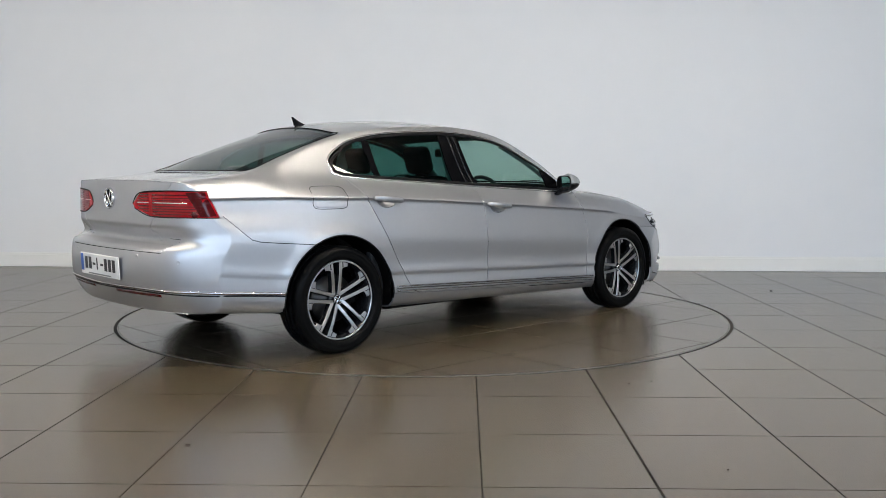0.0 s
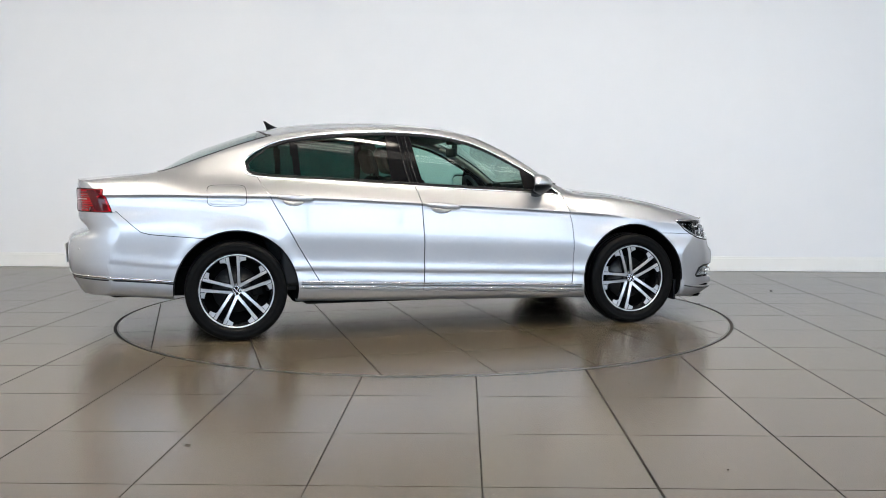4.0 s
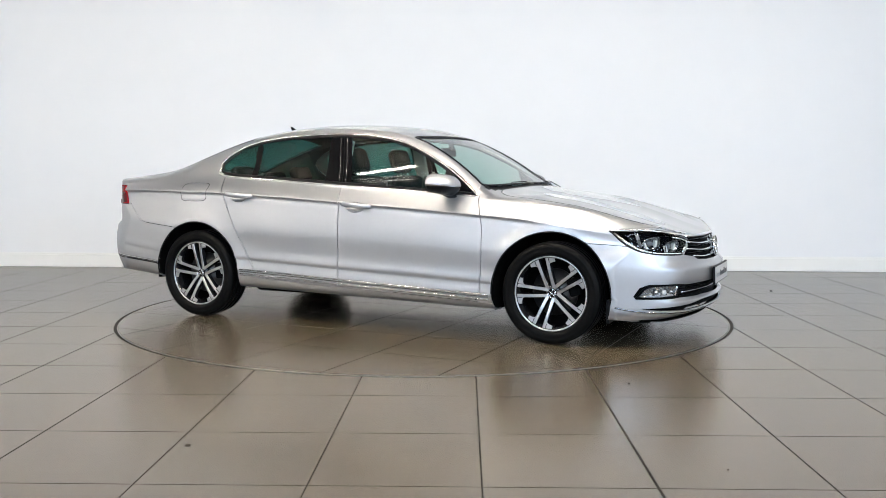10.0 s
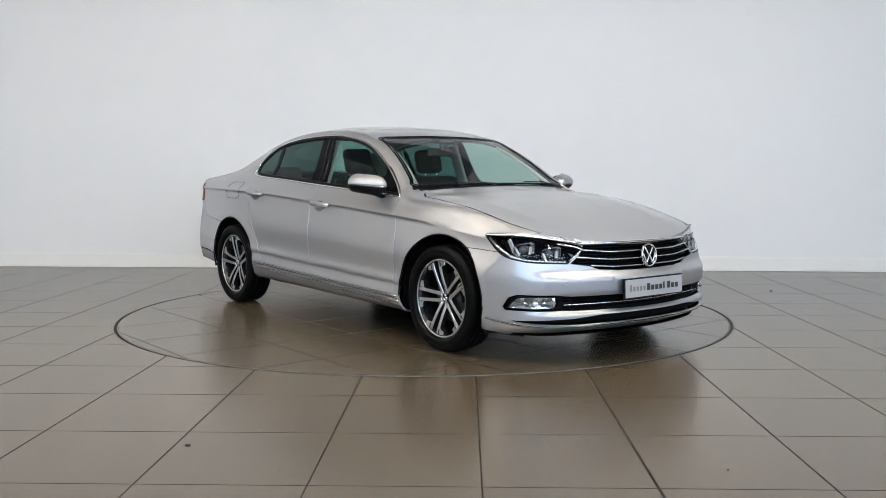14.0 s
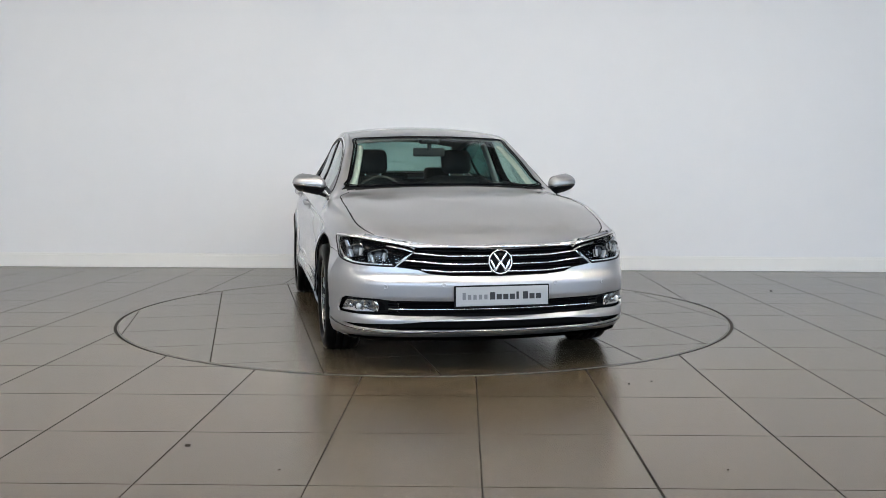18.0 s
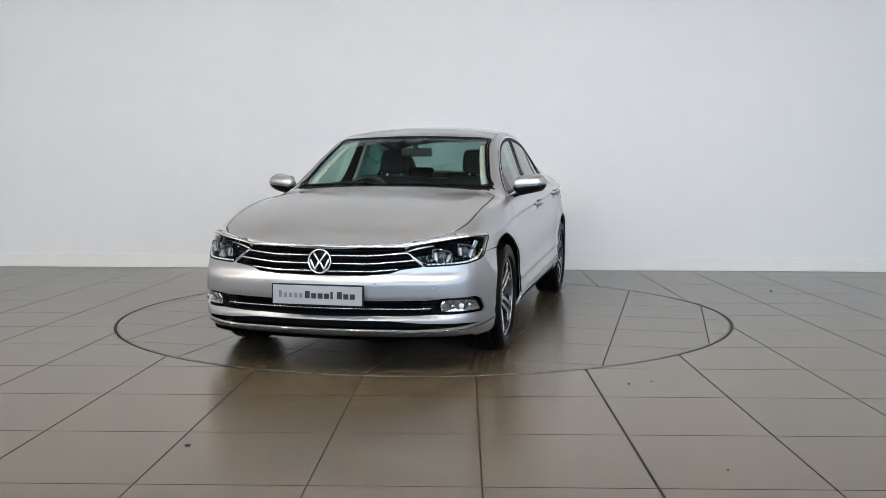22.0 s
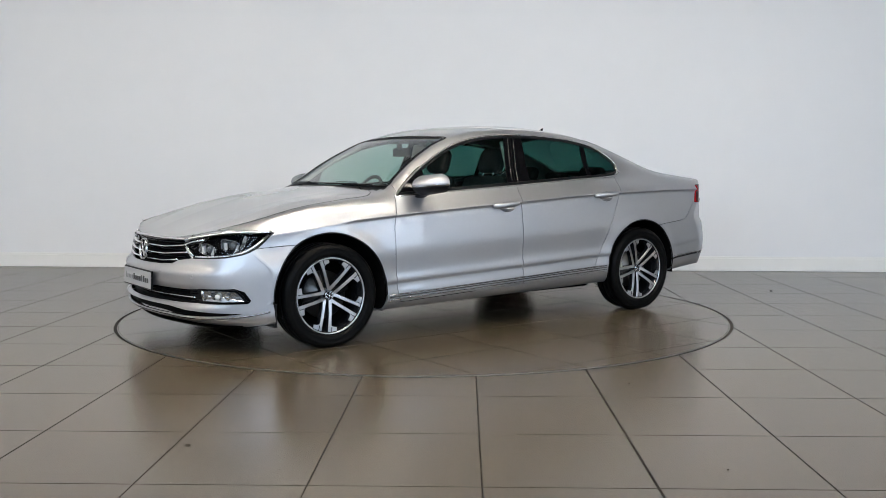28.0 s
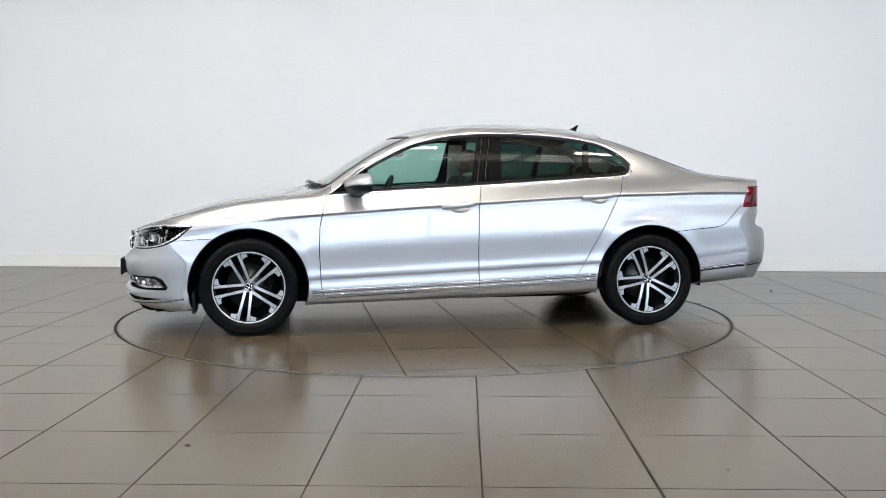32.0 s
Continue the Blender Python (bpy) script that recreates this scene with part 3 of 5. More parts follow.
DLO_TOP = [(.868, .928), (.76, 1.012), (.655, 1.086), (.56, 1.143), (.458, 1.198), (.36, 1.246), (.262, 1.286), (.15, 1.317), (.028, 1.340), (-.12, 1.356), (-.284, 1.363), (-.45, 1.362), (-.672, 1.352), (-.905, 1.331), (-1.10, 1.293), (-1.217, 1.242), (-1.29, 1.195), (-1.325, 1.155)]
DLO_LOW = [(-1.315, 1.12), (-1.262, 1.062), (-.70, 1.026), (-.169, .992), (.25, .968), (.656, .945)]
DLO = DLO_TOP + DLO_LOW
WS = [(.345, -.1), (.345, 0), (.337, .25), (.315, .42), (.287, float(y_rail(.287)) * .93)] + [(x, float(y_rail(x)) * .935) for x in (.4, .5, .6, .7, .8)] + [(.855, .69), (.905, .60), (.945, .40), (.96, .2), (.965, 0), (.965, -.1)]
RG = [(-1.19, -.1), (-1.19, 0), (-1.185, .25), (-1.165, .45), (-1.15, .515), (-1.4, .535), (-1.65, .555), (-1.845, .578), (-1.87, .45), (-1.885, .2), (-1.89, 0), (-1.89, -.1)]
HOOD = [(1.02, -.1), (1.02, 0), (1.005, .35), (.965, .62), (.985, .68), (1.07, .742), (1.3, .757), (1.6, .752), (1.83, .735), (1.97, .70), (2.06, .645), (2.12, .53), (2.155, .32), (2.17, 0), (2.17, -.1)]
COWL = [(.965, -.1), (.965, 0), (.96, .2), (.945, .40), (.905, .60), (.855, .69), (.91, .715), (.965, .62), (1.005, .35), (1.02, 0), (1.02, -.1)]
HEAD = [(.912, .731), (1.10, .735), (1.31, .724), (1.49, .706), (1.66, .684), (1.725, .660), (1.655, .620), (1.585, .575), (1.43, .579), (1.25, .587), (1.10, .609), (1.01, .651)]
GRILLE = [(-.1, .676), (.45, .678), (.462, .658), (.505, .614), (.556, .576), (.44, .560), (.38, .539), (.25, .528), (-.1, .526)]
BAND = [(1.065, .333), (1.112, .385), (1.185, .404), (1.474, .403), (1.614, .393), (1.945, .391), (2.5, .387), (2.5, .305), (1.735, .311), (1.527, .315), (1.085, .316)]
SLOT = [(1.13, .256), (1.65, .268), (1.87, .283), (2.5, .283), (2.5, .232), (1.85, .231), (1.68, .228), (1.3, .243)]
TAILLAMP = [(-2.12, .911), (-2.035, .973), (-1.73, .985), (-1.44, .981), (-1.40, .92), (-1.345, .838), (-1.58, .841), (-1.925, .843), (-2.10, .886)]
LID = [(-.1, 1.2), (.66, 1.2), (.632, 1.035), (.58, .964), (.50, .854), (.43, .773), (.462, .715), (.44, .694), (.34, .688), (-.1, .684)]
LIDTOP = [(-1.895, -.1), (-1.89, .2), (-1.875, .45), (-1.865, .575), (-1.92, .615), (-2.1, .645), (-2.33, .634), (-2.7, .632), (-2.7, -.1)]
RDOOR = [(-1.252, 1.066), (-1.168, .919), (-1.003, .614), (-.892, .421), (-.862, .372), (-.83, .338), (-.79, .322), (-.74, .316), (-.162, .292), (-.156, .40), (-.154, .60), (-.163, .86), (-.178, .94), (-.196, 1.0)]
FDOOR = [(-.196, 1.0), (-.178, .94), (-.163, .86), (-.154, .60), (-.156, .40), (-.162, .292), (.88, .248), (.905, .27), (.921, .338), (.931, .57), (.925, .725), (.905, .82), (.88, .90), (.872, .94)]
REAR_SEAM = [(-2.16, .90), (-2.115, .838), (-2.02, .75), (-1.975, .712), (-1.92, .697), (-1.80, .686), (-1.55, .666)]
FRONT_SEAM = [(1.55, .652), (1.72, .646), (1.90, .636)]
LOW_SEAM = [(-1.1, .338), (-.16, .292), (1.1, .238)]


def arch_line(cx):
    return [(cx + ARCH_R * math.cos(k * math.pi / 24), ARCH_Z + ARCH_R * math.sin(k * math.pi / 24)) for k in range(48)]


CUPS = [(-1.022, .905), (-.028, .846)]


def in_cup(x, z):
    return any(((x - a) / .068) ** 2 + ((z - b) / .034) ** 2 < 1 for a, b in CUPS)


def on_side(c, n):
    return c.y > .45 and abs(c.x) < 2.25


for cx in (-AXLE, AXLE):
    cut(arch_line(cx), SIDE, lambda c, n: c.y > .55)
cut(DLO, SIDE, lambda c, n: c.y > .45 and c.z > .88)
for a, b in (((-.12, .97), (-.205, 1.38)), ((-.345, 1.0), (-.372, 1.40)), ((-.955, 1.02), (-.975, 1.36)), ((-1.0, 1.02), (-1.02, 1.36)), ((.60, .93), (.585, 1.16))):
    cut([a, b], SIDE, lambda c, n: c.y > .45 and inside(DLO, c.x, c.z), False)
cut(WS, TOP, lambda c, n: c.z > .93 and n.z > .2)
cut(RG, TOP, lambda c, n: c.z > 1.03 and n.z > .2)
cut(HOOD, TOP, lambda c, n: c.z > .64 and n.z > .2)
cut(HEAD, NOSE, lambda c, n: c.x > 1.6)
cut(GRILLE, FRONT, lambda c, n: c.x > 2.0)
cut(BAND, NOSE, lambda c, n: c.x > 1.7)
cut(SLOT, NOSE, lambda c, n: c.x > 1.7)
cut(TAILLAMP, TAIL, lambda c, n: c.x < -1.9)
cut(LID, FRONT, lambda c, n: c.x < -2.15 and n.x < -.15)
cut(LIDTOP, TOP, lambda c, n: c.x < -1.8 and n.z > .3)
cut(RDOOR, SIDE, on_side)
cut(FDOOR, SIDE, on_side)
for a, b in CUPS:
    cut([(a + .068 * math.cos(k * math.pi / 10), b + .034 * math.sin(k * math.pi / 10)) for k in range(20)], SIDE, on_side)
cut(REAR_SEAM, SIDE, lambda c, n: c.x < -1.5 and c.y > .55 and c.z < .95, False)
cut(FRONT_SEAM, SIDE, lambda c, n: c.x > 1.5 and c.y > .7, False)
cut(LOW_SEAM, SIDE, lambda c, n: c.y > .6 and c.z < .5, False)


def seam_z(line, x):
    p = sorted(line)
    return float(np.interp(x, [q[0] for q in p], [q[1] for q in p]))


def kind_of(c, n):
    x, y, z = c
    if y > .55 and min(math.hypot(x - AXLE, z - ARCH_Z), math.hypot(x + AXLE, z - ARCH_Z)) < ARCH_R - .002:
        return None
    if y > .45 and inside(DLO, x, z) and n.y > .2:
        fz = (z - 1.0) / .38
        if -.12 - .085 * fz < x < .60:
            return "front_glass"
        if -.965 - .02 * fz < x < -.345 - .027 * fz:
            return "rear_glass"
        if x < -1.005 - .02 * fz:
            return "quarter_glass"
        return "sail" if x > 0 else "divider" if x < -.8 else "pillar"
    if n.z > .2 and z > .93 and inside(WS, x, y):
        return "windscreen"
    if n.z > .2 and z > 1.03 and inside(RG, x, y):
        return "backlight"
    if x > 1.6 and inside(HEAD, x - y, z):
        return "headlamp"
    if x > 2.0 and inside(GRILLE, y, z):
        return "grille"
    if x > 1.7 and inside(BAND, x - y, z):
        return "intake"
    if x > 1.7 and inside(SLOT, x - y, z):
        return "slot"
    if x < -1.9 and inside(TAILLAMP, x + y, z):
        return "lid_lamp" if inside(LID, y, z) and x < -2.15 else "tail_lamp"
    if n.z > .2 and z > .64 and x > .9 and inside(HOOD, x, y):
        return "hood"
    if n.z > .2 and z > .9 and x > .8 and inside(COWL, x, y):
        return "cowl"
    if x < -2.15 and n.x < -.15 and inside(LID, y, z):
        return "lid"
    if x < -1.8 and n.z > .3 and inside(LIDTOP, x, y):
        return "lid"
    if y > .6 and in_cup(x, z):
        return None
    if y > .45 and inside(RDOOR, x, z):
        return "rear_door"
    if y > .45 and inside(FDOOR, x, z):
        return "front_door"
    if x < -1.5 and (z < seam_z(REAR_SEAM, x) if x > -2.115 else z < .84):
        return "rear_bumper"
    if x > 1.5 and (z < seam_z(FRONT_SEAM, x) if x < 1.9 and y > .7 else z < .60 + (.06 if x < 2.1 else 0)):
        return "front_bumper"
    if y > .6 and z < seam_z(LOW_SEAM, x) and abs(x) < 1.1:
        return "sill"
    if x > .85 and z < 1.0:
        return "fender" if y > .5 else "hood"
    if n.z > .55 and z > 1.28 and y < float(y_rail(x)) * .97:
        return "roof"
    return "quarter"


half.faces.ensure_lookup_table()
half.normal_update()


def even_glass(keys, axis):
    """Give panes the normals of one evenly bowed surface, as pressed glass has."""
    vs = list({v for k in keys for f in panels.get(k, ()) for v in f.verts})
    u = np.array([v.co.x for v in vs])
    q = np.array([v.co.z if axis == 1 else v.co.y for v in vs])
    h = np.array([v.co[axis] for v in vs])
    bow = .34 if axis == 1 else 0
    h = h + bow * (q - 1.15) ** 2
    pw = [(0, 0), (1, 0), (2, 0), (0, 1), (1, 1)] if axis == 1 else [(0, 0), (1, 0), (2, 0), (3, 0), (0, 2), (1, 2), (0, 4)]
    c = np.linalg.lstsq(np.stack([u ** a * q ** b for a, b in pw], 1), h, rcond=None)[0]
    for v, u_, q_ in zip(vs, u, q):
        du = sum(k * a * u_ ** max(a - 1, 0) * q_ ** b for k, (a, b) in zip(c, pw) if a)
        dq = sum(k * b * u_ ** a * q_ ** max(b - 1, 0) for k, (a, b) in zip(c, pw) if b)
        dq -= 2 * bow * (q_ - 1.15)
        v[n_lay] = Vector((-du, 1, -dq) if axis == 1 else (-du, -dq, 1)).normalized()


panels = {}
for f in half.faces:
    k = kind_of(f.calc_center_median(), f.normal)
    if k:
        panels.setdefault(k, []).append(f)
even_glass(("front_glass", "rear_glass", "quarter_glass", "pillar", "divider", "sail"), 1)
even_glass(("windscreen",), 2)
even_glass(("backlight",), 2)


def panel_data(faces, both=False, flange=.012, gap=.0023, lift=0.0):
    """Vertices, faces and corner normals of a panel with its edges turned in; both: joined with its mirror image."""
    idx, co, nn, fs, inner = {}, [], [], [], set()
    for f in faces:
        row = []
        for v in f.verts:
            if v not in idx:
                idx[v] = len(co)
                n = Vector(v[n_lay]).normalized()
                co.append(v.co + n * lift)
                nn.append(n)
            row.append(idx[v])
        fs.append(row)
    count = {}
    for k, row in enumerate(fs):
        for a, b in zip(row, row[1:] + row[:1]):
            count.setdefault((min(a, b), max(a, b)), []).append((a, b, k))
    rim = [e[0] for e in count.values() if len(e) == 1]
    if both:
        rim = [(a, b, k) for a, b, k in rim if not (co[a].y < 2e-3 and co[b].y < 2e-3)]
    push, side = {}, []
    for a, b, k in rim:
        c = sum((co[i] for i in fs[k]), Vector()) / len(fs[k])
        d = c - (co[a] + co[b]) / 2
        e = (co[b] - co[a])
        e = e.normalized() if e.length > 1e-9 else Vector((1, 0, 0))
        n = (nn[a] + nn[b]).normalized()
        d = n.cross(e)
        side.append((-d).normalized())
        for i in (a, b):
            push[i] = push.get(i, Vector()) + d
    for i, d in push.items():
        if d.length > 1e-9:
            q = d.normalized() * gap
            if both and co[i].y < 2e-3:
                q.y = 0
            co[i] = co[i] + q
    loops = [[nn[i] for i in row] for row in fs]
    low = {}
    if flange:
        for (a, b, k), d in zip(rim, side):
            for i in (a, b):
                if i not in low:
                    low[i] = len(co)
                    co.append(co[i] - nn[i] * flange)
                    nn.append(nn[i])
            fs.append([b, a, low[a], low[b]])
            loops.append([(d + nn[b] * .6).normalized(), (d + nn[a] * .6).normalized(), d, d])
    if both:
        n0, m = len(co), {}
        for i in range(n0):
            if abs(co[i].y) < 2e-3:
                co[i] = Vector((co[i].x, 0, co[i].z))
                m[i] = i
            else:
                m[i] = len(co)
                co.append(Vector((co[i].x, -co[i].y, co[i].z)))
        for row, ln in list(zip(fs, loops)):
            fs.append([m[i] for i in reversed(row)])
            loops.append([Vector((n.x, -n.y, n.z)) for n in reversed(ln)])
    return co, fs, loops


def panel_object(name, data, material, parent, label="", mirrored=False):
    co, fs, loops = data
    if mirrored:
        co = [Vector((p.x, -p.y, p.z)) for p in co]
        fs = [list(reversed(r)) for r in fs]
        loops = [[Vector((n.x, -n.y, n.z)) for n in reversed(l)] for l in loops]
    me = bpy.data.meshes.new(name)
    me.from_pydata([tuple(p) for p in co], [], fs)
    for p in me.polygons:
        p.use_smooth = True
    me.normals_split_custom_set([tuple(n) for l in loops for n in l])
    me.materials.append(material)
    ob = new(name, me)
    ob.parent = parent
    if label:
        ob["label"] = label
    return ob


def pair(name, key, material, label="", **k):
    d = panel_data(panels[key], **k)
    return [panel_object(name, d, material, car, label, m) for m in (False, True)]


def whole(name, key, material, label="", **k):
    return panel_object(name, panel_data(panels[key], both=True, **k), material, car, label)


hood = whole("bonnet", "hood", M_PAINT, gap=.0038)
roof = whole("roof", "roof", M_PAINT, gap=.001)
lid = whole("boot_lid", "lid", M_PAINT)
fbump = whole("front_bumper", "front_bumper", M_PAINT)
rbump = whole("rear_bumper", "rear_bumper", M_PAINT)
wsob = whole("windscreen", "windscreen", G_SCREEN, "clear windscreen", flange=0, gap=0, lift=-.004)
back = whole("rear_window", "backlight", G_BACK, "dark tinted rear window", flange=0, gap=0, lift=-.004)
whole("cowl_panel", "cowl", M_BLACK, "black plastic cowl", lift=-.006, flange=.03)
grille_back = whole("grille", "grille", M_DARK, "black grille with chrome slats", lift=-.05, flange=0, gap=0)
intake = whole("lower_intake", "intake", M_DARK, "black lower intake", lift=-.035, flange=0, gap=0)
whole("lower_slot", "slot", M_DARK, "black lower air slot", lift=-.03, flange=0, gap=0)
pair("quarter_panel", "quarter", M_PAINT)
pair("front_wing", "fender", M_PAINT)
fdoors = pair("front_door", "front_door", M_PAINT, gap=.0034)
rdoors = pair("rear_door", "rear_door", M_PAINT, gap=.0034)
pair("sill", "sill", M_PAINT)
heads = pair("headlamp", "headlamp", G_CLEAR, "clear headlamp", flange=0, gap=.002, lift=-.001)
tails = pair("tail_lamp", "tail_lamp", M_RED, "red tail lamp", lift=.003)
lidlamps = pair("boot_lamp", "lid_lamp", M_RED, "red tail lamp in the boot lid", lift=.003)
pillars = pair("door_pillar", "pillar", M_GLOSSBLACK, "gloss black pillar cover", flange=.008, gap=0, lift=-.002)
pair("window_divider", "divider", M_GLOSSBLACK, "black window divider", flange=.008, gap=0, lift=-.002)
sails = pair("window_sail", "sail", M_GLOSSBLACK, "black window corner", flange=.008, gap=0, lift=-.002)
for nm, key, m_ in (("front_window", "front_glass", G_FRONT), ("rear_side_window", "rear_glass", G_REAR), ("quarter_window", "quarter_glass", G_REAR)):
    pair(nm, key, m_, "green tinted glass" if m_ is G_FRONT else "dark tinted glass", flange=0, gap=0, lift=-.005)

# a dark inner shell closes the gaps between the panels
shell = []
for key in ("hood", "lid", "front_bumper", "rear_bumper", "fender", "front_door", "rear_door", "sill", "tail_lamp", "lid_lamp", "quarter"):
    shell += panels[key]
shell = [f for f in shell if f.calc_center_median().z < 1.02 and not (abs(f.calc_center_median().x) < .8 and f.calc_center_median().z > .93)]
panel_object("inner_shell", panel_data(shell, both=True, flange=0, gap=0, lift=-.016), M_DARK, car, "black inner structure")
# inner lining of pillars and roof
trim = panels["roof"] + [f for f in panels["quarter"] if f.calc_center_median().z > 1.03 and -1.85 < f.calc_center_median().x < -1.33]
panel_object("headlining", panel_data(trim, both=True, flange=0, gap=0, lift=-.022), M_LINING, car, "pale cloth headlining")


# ---- finding places on the skin ----
def at_side(x, z):
    p = skin.ray_cast(Vector((x, 2.0, z)), Vector((0, -1, 0)))
    return p[0], p[1]


def at_front(y, z):
    p = skin.ray_cast(Vector((3.2, max(y, 1e-3), z)), Vector((-1, 0, 0)))
    return (Vector((p[0].x, y, z)), p[1]) if p[0] else (None, None)


def at_rear(y, z):
    p = skin.ray_cast(Vector((-3.2, max(y, 1e-3), z)), Vector((1, 0, 0)))
    return (Vector((p[0].x, y, z)), p[1]) if p[0] else (None, None)


def at_top(x, y):
    p = skin.ray_cast(Vector((x, max(y, 1e-3), 2.5)), Vector((0, 0, -1)))
    return (Vector((x, y, p[0].z)), p[1]) if p[0] else (None, None)


def at_skew(a, z, k):
    """Place where x - k*y = a on the nose (k 1) or the tail (k -1)."""
    if k > 0:
        mid = Vector((a / 2, -a / 2, z)) + Vector((3, 3, 0))
        p = skin.ray_cast(mid, Vector((-1, -1, 0)).normalized())
    else:
        mid = Vector((a / 2, a / 2, z)) + Vector((-3, 3, 0))
        p = skin.ray_cast(mid, Vector((1, -1, 0)).normalized())
    return p[0], p[1]


def tube(path, normals, ru, rv, closed=False, sides=8, lift=0.0, both=False, mirrored=False):
    """A rod of oval section along a line on the skin: ru wide along the skin, rv thick outwards."""
    bm = bmesh.new()
    runs = [(path, normals)]
    if mirrored:
        runs = [([Vector((p.x, -p.y, p.z)) for p in path], [Vector((n.x, -n.y, n.z)) for n in normals])]
    if both:
        full = [Vector((p.x, -p.y, p.z)) for p in reversed(path)] + [p for p in path[1:]]
        fulln = [Vector((n.x, -n.y, n.z)) for n in reversed(normals)] + [n for n in normals[1:]]
        runs = [(full, fulln)]
    for pts, nrm in runs:
        n = len(pts)
        rings = []
        for i in range(n):
            a, b = (pts[i - 1], pts[(i + 1) % n]) if closed else (pts[max(i - 1, 0)], pts[min(i + 1, n - 1)])
            t = (b - a).normalized()
            o = nrm[i].normalized()
            s = t.cross(o).normalized()
            c = pts[i] + o * lift
            rings.append([bm.verts.new(c + s * ru * math.cos(2 * math.pi * k / sides) + o * rv * math.sin(2 * math.pi * k / sides)) for k in range(sides)])
        for i in range(n if closed else n - 1):
            a, b = rings[i], rings[(i + 1) % n]
            for k in range(sides):
                bm.faces.new((a[k], a[(k + 1) % sides], b[(k + 1) % sides], b[k]))
        if not closed:
            bm.faces.new(rings[0][::-1])
            bm.faces.new(rings[-1])
    bmesh.ops.recalc_face_normals(bm, faces=bm.faces[:])
    return bm


def on_skin(pts, how, n=5, closed=False):
    co, no = [], []
    for a, b in smooth_line(pts, closed, n):
        p, q = how(a, b)
        if p is not None:
            co.append(p)
            no.append(q)
    return co, no


# chrome round the side windows, and black seals
dlo_smooth = smooth_line(DLO_TOP, False, 3) + smooth_line([DLO_TOP[-1]] + DLO_LOW + [DLO_TOP[0]], False, 4)[1:-1]
co_, no_ = [], []
for a, b in dlo_smooth:
    p, q = at_side(a, b)
    if p is not None:
        co_.append(p)
        no_.append(q)
for m in (False, True):
    part("window_chrome", tube(co_, no_, .0065, .006, True, mirrored=m, lift=.001), M_CHROME, car, "bright chrome window surround", True)
co2, no2 = [], []
cx_, cz_ = -.3, 1.15
for p, q in zip(co_, no_):
    d = Vector((cx_ - p.x, 0, cz_ - p.z))
    d = Vector((-.02 * np.sign(p.x - cx_) * (abs(p.x - cx_) > .9), 0, .016 if p.z < cz_ - .04 else -.016))
    a, b = at_side(p.x + d.x, p.z + d.z)
    co2.append(a if a is not None else p)
    no2.append(b if b is not None else q)
for m in (False, True):
    part("window_seal", tube(co2, no2, .010, .004, True, mirrored=m), M_BLACK, car, "black rubber window seal", True)
for nm, poly, lo_ in (("windscreen_seal", WS, .9), ("rear_window_seal", RG, 1.0)):
    core = [p for p in poly if p[1] >= 0]
    co_, no_ = on_skin(core, at_top, 4)
    part(nm, tube(co_, no_, .0075, .003, both=True), M_GLOSSBLACK, car, "black seal", True)
co_, no_ = on_skin([((x - .66) * .95 + .66, y * .972) for x, y in WS if y >= 0], at_top, 4)
part("windscreen_border", tube(co_, no_, .007, .0015, both=True), M_GLOSSBLACK, car, "black printed border of the windscreen", True)

# thin door joint; the rods either side stand in for reflections on the pillar
for x0, x1, mt in ((-.195, -.262, M_DARK), (-.222, -.288, M_RIMBLACK), (-.168, -.236, M_RIMBLACK)):
    for m in (False, True):
        co_, no_ = on_skin([(x0 + (x1 - x0) * t, 1.0 + .352 * t) for t in (0, .25, .5, .75, 1)], at_side, 3)
        part("pillar_joint_and_glints", tube(co_, no_, .0022, .0022, mirrored=m, lift=-.001), mt, car, "thin joint between the doors, side lines stand for reflections", True)

# dark line along each side of the bonnet
for m in (False, True):
    co_, no_ = on_skin([(.985, .68), (1.07, .742), (1.3, .757), (1.6, .752), (1.83, .735), (1.97, .70), (2.04, .66)], at_top, 6)
    part("bonnet_gap", tube(co_, no_, .0028, .0012, sides=6, mirrored=m), M_DARK, car, "dark gap beside the bonnet", True)

# bright strips along sill and bumpers
for nm, dz, ru, m_ in (("sill_trim", .0, .005, M_TRIM), ("sill_gap", -.014, .004, M_DISC), ("sill_trim_lower", -.030, .004, M_TRIM)):
    for m in (False, True):
        co_, no_ = on_skin([(x, float(z_strip(x)) + dz) for x in np.linspace(-.985, .985, 14)], at_side, 2)
        part(nm, tube(co_, no_, ru, .003 if m_ is M_DISC else .005, mirrored=m), m_, car, "thin chrome strip" if m_ is not M_DISC else "thin dark groove", True)
co_, no_ = on_skin([(-2.47, .438), (-2.3, .440), (-2.1, .443), (-1.9, .443), (-1.7, .44), (-1.5, .437), (-1.3, .425), (-1.1, .412), (-.93, .40), (-.90, .398)], lambda a, z: at_skew(a, z, -1), 6)
part("rear_bumper_trim", tube(co_, no_, .008, .006, both=True), M_TRIM, car, "chrome strip across the rear bumper", True)
co_, no_ = on_skin([(-2.47, .424), (-2.1, .429), (-1.7, .426), (-1.3, .411), (-1.1, .398), (-.93, .386), (-.90, .384)], lambda a, z: at_skew(a, z, -1), 6)
part("rear_bumper_groove", tube(co_, no_, .005, .002, both=True), M_BLACK, car, "dark groove under the chrome strip", True)
co_, no_ = on_skin([(2.285, .226), (2.1, .226), (1.9, .224), (1.72, .219), (1.5, .222), (1.25, .231), (1.05, .245), (.925, .262)], lambda a, z: at_skew(a, z, 1), 6)
